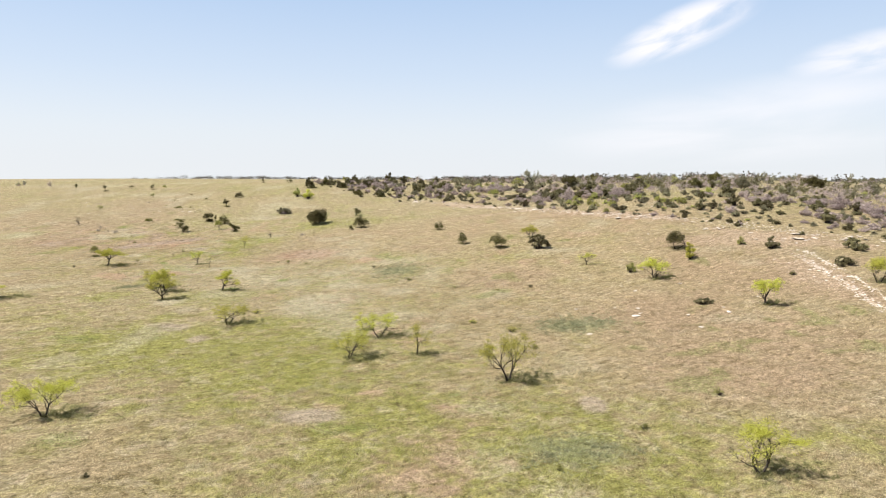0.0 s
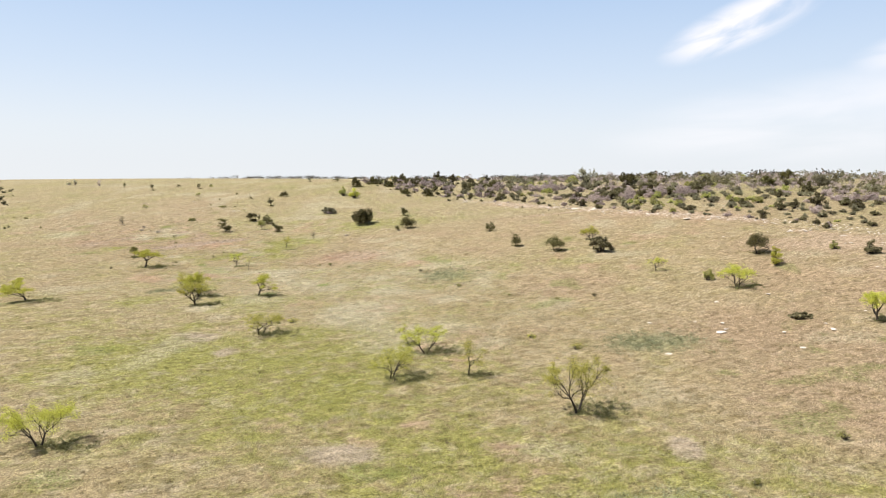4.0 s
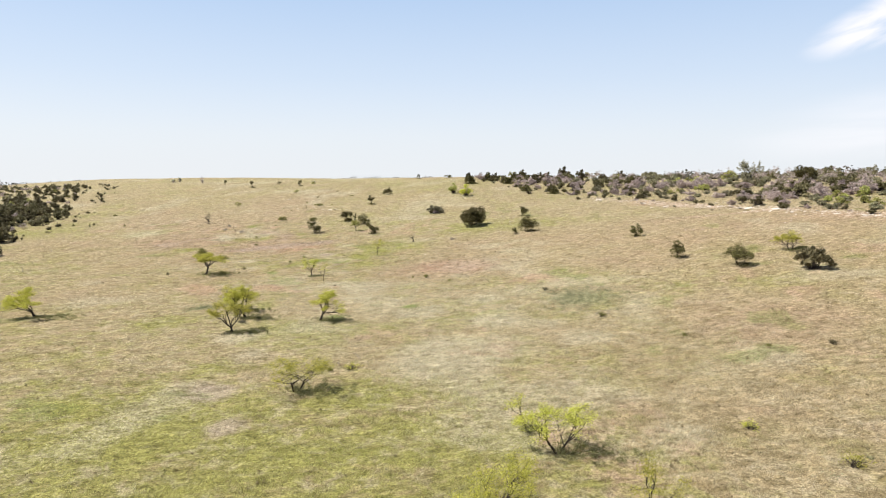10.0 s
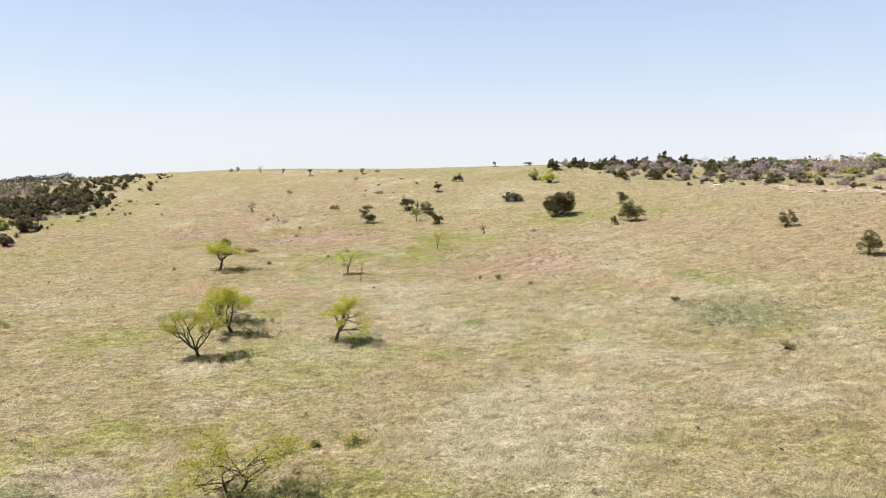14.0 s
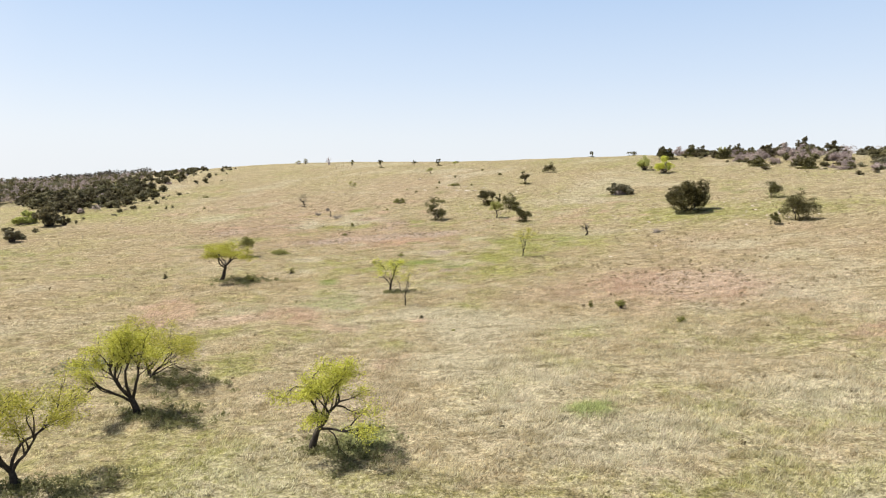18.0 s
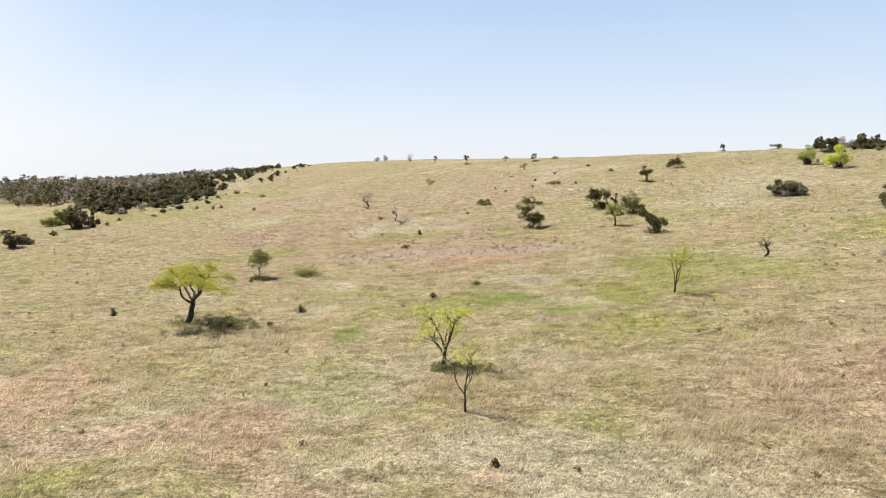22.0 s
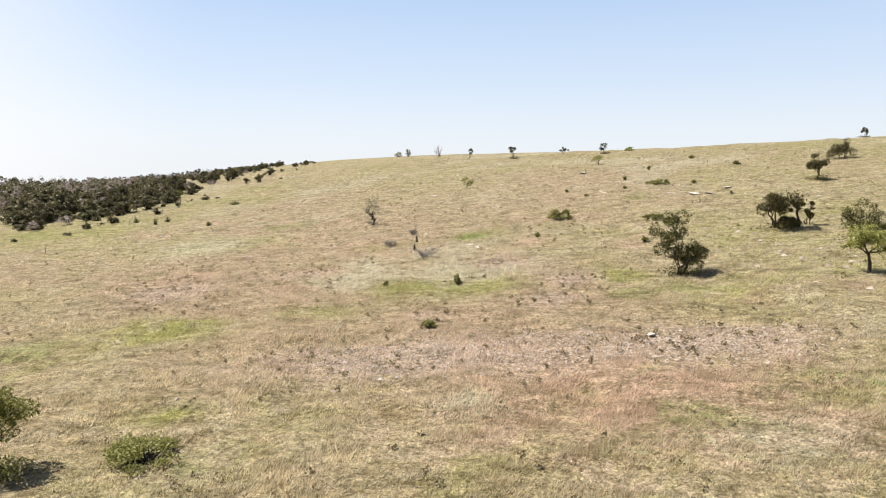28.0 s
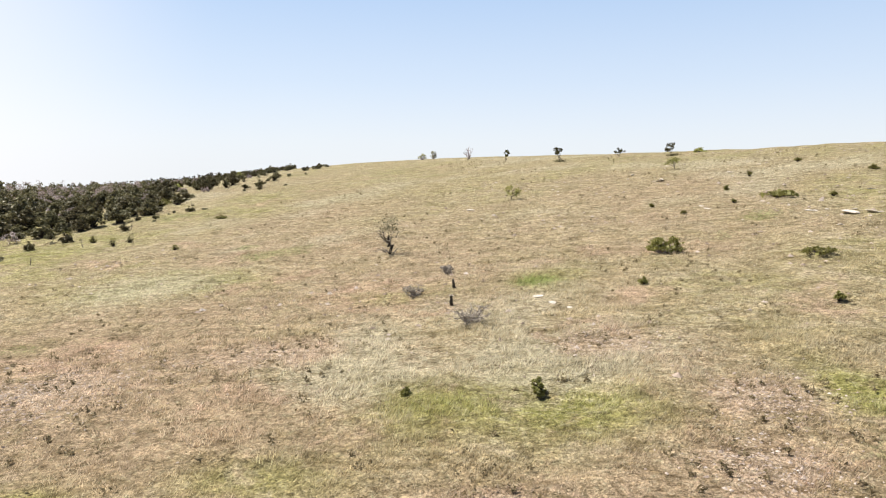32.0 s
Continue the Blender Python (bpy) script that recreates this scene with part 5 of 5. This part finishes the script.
shape = corner[None] * rng.uniform(0.65, 1.35, (n, 7, 1))
rot = np.stack([shape[..., 0] * np.cos(ang)[:, None] - shape[..., 1] * np.sin(ang)[:, None], shape[..., 0] * np.sin(ang)[:, None] + shape[..., 1] * np.cos(ang)[:, None], shape[..., 2]], -1)
base = np.c_[pos, ground_z(pos[:, 0], pos[:, 1]) + micro(pos[:, 0], pos[:, 1])]
v = base[:, None] + rot * rad[:, None, None]
f = tris[None] + 7 * np.arange(n)[:, None, None]
f = f.reshape(-1, 3)
tagged(soup("gravel", v[:plain].reshape(-1, 3), f[: 7 * plain], m_gravel), "loose pale limestone gravel on bare soil", "gravel", kind="stuff")
tagged(soup("chalk_stones", v[plain:].reshape(-1, 3), f[: 7 * (n - plain)], m_stone), "white broken limestone along ledge and old track", "stones", kind="stuff")

# ---- fence posts along the old track
rng = np.random.RandomState(61)
for k in range(13):
    p = along(((-88, 116), (-111, 150), (-140, 186)), k / 12) + rng.normal(0, 0.25, 2)
    root = stand("fence_post", *p)
    tagged(root, "thin weathered fence post standing in dry grass", "fence post", "fence posts along the track")
    soup("post", *tube(bent(rng, (0, 0, -0.2), (rng.normal(0, 0.03), rng.normal(0, 0.03), rng.uniform(0.4, 0.6)), 4, 0, 0.01), (0.035, 0.033, 0.03, 0.028), 6), m_deadwood, root)

# ---- weeds: dark little tufts scattered over the pasture
rng = np.random.RandomState(71)
xs, ys = rng.uniform(-108, 55, 9000), rng.uniform(28, 205, 9000)
keep = rng.rand(9000) < 0.12 + 0.5 * field(xs, ys, 9, 11) ** 2 + 0.8 * cover(xs, ys)[:, 1]
xs, ys = xs[keep], ys[keep]
# and thick on the bare stony strips
for x, y, a, b, turn in ROCKY[:9]:
    count = int((9 if x < -75 else 4) * a * b) + 6
    u, v, q = rng.normal(0, 0.75 * a, count), rng.normal(0, 0.75 * b, count), radians(turn)
    xs, ys = np.r_[xs, x + u * math.cos(q) - v * math.sin(q)], np.r_[ys, y + u * math.sin(q) + v * math.cos(q)]
ux, uy = rng.uniform(-125, 15, 5200), rng.uniform(128, 222, 5200)
hit = rng.rand(5200) < 0.1 + 0.9 * field(ux, uy, 6, 35) ** 3
xs, ys = np.r_[xs, ux[hit]], np.r_[ys, uy[hit]]
xs, ys = np.r_[xs, rng.uniform(-10, 52, 160)], np.r_[ys, rng.uniform(40, 120, 160)]
m = 22
w = np.r_[np.zeros(len(xs) - 160), rng.uniform(0.05, 0.22, 160)] + 0.05 + 0.11 * rng.rand(len(xs)) ** 3 + 0.16 * rng.rand(len(xs)) * (rng.rand(len(xs)) > 0.92)
c = np.stack([xs, ys, ground_z(xs, ys)], -1)[:, None] + np.abs(rng.normal(0, 1, (len(xs), m, 3))) * np.sign(rng.normal(0, 1, (len(xs), m, 3)) + (0, 0, 9)) * w[:, None, None] * (0.8, 0.8, 0.9)
v, f = leaves(rng, c.reshape(-1, 3), 0.042, 2.2)
m_weed = leaf_material("weed_leaf", (0.13, 0.10, 0.055), (0.30, 0.235, 0.135), 0.25)
tagged(soup("weeds", v, f, m_weed), "small dark weeds dotted over the pasture", "weeds", kind="stuff")

# ---- sage: low grey-green herbs in their own patches
m_sage = leaf_material("sage_leaf", (0.18, 0.185, 0.10), (0.36, 0.355, 0.21), 0.3)
xs, ys = [], []
for x, y, a, b, turn in SAGEY:
    count = int(9 * a * b) + 30
    u, v, q = rng.normal(0, 0.5 * a, count), rng.normal(0, 0.5 * b, count), radians(turn)
    xs.append(x + u * math.cos(q) - v * math.sin(q))
    ys.append(y + u * math.sin(q) + v * math.cos(q))
xs, ys = np.concatenate(xs), np.concatenate(ys)
m = 34
w = rng.uniform(0.12, 0.30, len(xs))
d = rng.normal(0, 1, (len(xs), m, 3)) * (0.75, 0.75, 0.5)
d[..., 2] = np.abs(d[..., 2])
v, f = leaves(rng, (np.stack([xs, ys, ground_z(xs, ys)], -1)[:, None] + d * w[:, None, None]).reshape(-1, 3), 0.05, 2.2)
tagged(soup("sage", v, f, m_sage), "low grey-green sage growing in patches", "herbs", kind="stuff")

# ---- rank green grass in the shade of the mesquites
m_rank = leaf_material("rank_grass", (0.15, 0.155, 0.06), (0.36, 0.345, 0.16), 0.4)
rng = np.random.RandomState(76)
feet = []
for x, y, w, h, *rest in MESQUITES + MESQUITES_FAR:
    n = int(15 * w)
    feet.append(np.c_[x + 0.42 * w + rng.normal(0, 0.27 * w, n), y + 0.08 * w + rng.normal(0, 0.2 * w, n), rng.uniform(0.5, 1.0, n) * min(1.2, 0.34 * h)])
    feet.append(np.c_[x + rng.normal(0, 0.25, 9), y + rng.normal(0, 0.25, 9), rng.uniform(0.5, 0.9, 9)])
feet = np.concatenate(feet)
n, m = len(feet), 44
az, out, up_by = rng.uniform(0, 6.283, (n, m)), rng.rand(n, m), rng.uniform(0.25, 1.0, (n, m))
c = np.stack([feet[:, None, 0] + np.cos(az) * out * 0.24, feet[:, None, 1] + np.sin(az) * out * 0.24, (ground_z(feet[:, 0], feet[:, 1]))[:, None] + up_by * (1 - 0.5 * out) * 0.32 * feet[:, None, 2]], -1)
v, f = leaves(rng, c.reshape(-1, 3), 0.035, 3.2)
tagged(soup("rank_grass", v, f, m_rank), "rank dark green grass in the shade of trees", "grass", kind="stuff")

# ---- bleached branches fallen in the grass
for k, (x, y, span) in enumerate(((-23.3, 83.8, 0.9), (-23.7, 81.4, 0.6), (-4.9, 98.6, 1.3), (-5.3, 98.2, 1.0), (-4.4, 98.9, 0.9))):
    rng2 = np.random.RandomState(900 + k)
    root = stand("fallen_branch", x, y)
    tagged(root, "bleached bare branch fallen in the grass", "branch", "fallen bleached branches")
    az = rng2.uniform(0, 6.28)
    end = np.array([math.cos(az), math.sin(az), 0.12]) * span
    line = bent(rng2, -0.5 * end + (0, 0, 0.08), 0.5 * end + (0, 0, 0.14), 7, 0.22, 0.06)
    soup("stem", *tube(line, np.linspace(0.028, 0.01, 7), 5), m_deadwood, root)
    for q in range(3):
        a = line[rng2.randint(2, 6)]
        soup("twig", *tube(bent(rng2, a, a + rng2.normal(0, 0.2, 3) * span + (0, 0, 0.08), 4), np.linspace(0.012, 0.004, 4), 4), m_deadwood, root)

# ---- grass: bent blades in tufts, thickest along the shallow valley that the place opens on
rng = np.random.RandomState(81)
spine = ((3, 34), (-2, 62), (-8, 90), (-22, 106), (-42, 122), (-60, 140), (-74, 158))
count = 360000
t = rng.rand(270000)
sp = np.asarray(spine, float)
seg = np.r_[0, np.cumsum(np.linalg.norm(np.diff(sp, axis=0), axis=1))]
px, py = np.interp(t * seg[-1], seg, sp[:, 0]), np.interp(t * seg[-1], seg, sp[:, 1])
gx2 = np.r_[px + rng.normal(0, 13, 270000), rng.uniform(-108, 50, 90000)]
gy2 = np.r_[py + rng.normal(0, 9, 270000), rng.uniform(26, 205, 90000)]
cov = cover(gx2, gy2)
clump = ease((0.55 * field(gx2, gy2, 1.1, 12) + 0.45 * field(gx2, gy2, 0.55, 13) - 0.36) / 0.28)
keep = rng.rand(count) < (0.4 + 0.6 * clump) * (1 - 0.45 * cov[:, 1])
clump = clump[keep]
gx2, gy2, cov = gx2[keep], gy2[keep], cov[keep]
n, k = len(gx2), 5
gz = ground_z(gx2, gy2) + micro(gx2, gy2)
foot = np.stack([gx2, gy2, gz - 0.03], -1)[:, None] + rng.normal(0, 0.07, (n, k, 3)) * (1, 1, 0)
tall = (0.04 + 0.14 * clump * (0.4 + field(gx2, gy2, 4.0, 14)) + 0.05 * rng.rand(n))[:, None] * rng.uniform(0.7, 1.2, (n, k))
az = rng.uniform(0, 6.283, (n, k))
wind = np.array([0.24, 0.13])
tip = foot + np.stack([(np.cos(az) * 0.5 + wind[0]) * tall, (np.sin(az) * 0.5 + wind[1]) * tall, 0.9 * tall], -1)
az2 = rng.uniform(0, 6.283, (n, k))
half = np.stack([np.cos(az2), np.sin(az2), 0 * az2], -1) * (0.007 + 0.03 * tall)[..., None]
v = np.stack([foot - half, foot + half, tip], 2).reshape(-1, 3)
f = np.arange(len(v)).reshape(-1, 3)
grass = soup("grass", v, f, m_grass, cover_of=np.repeat(cov, 3 * k, axis=0), tint_of=np.repeat(tints(gx2, gy2), 3 * k, axis=0))
tagged(grass, "tufts of dry straw-coloured and green grass", "grass", kind="stuff")
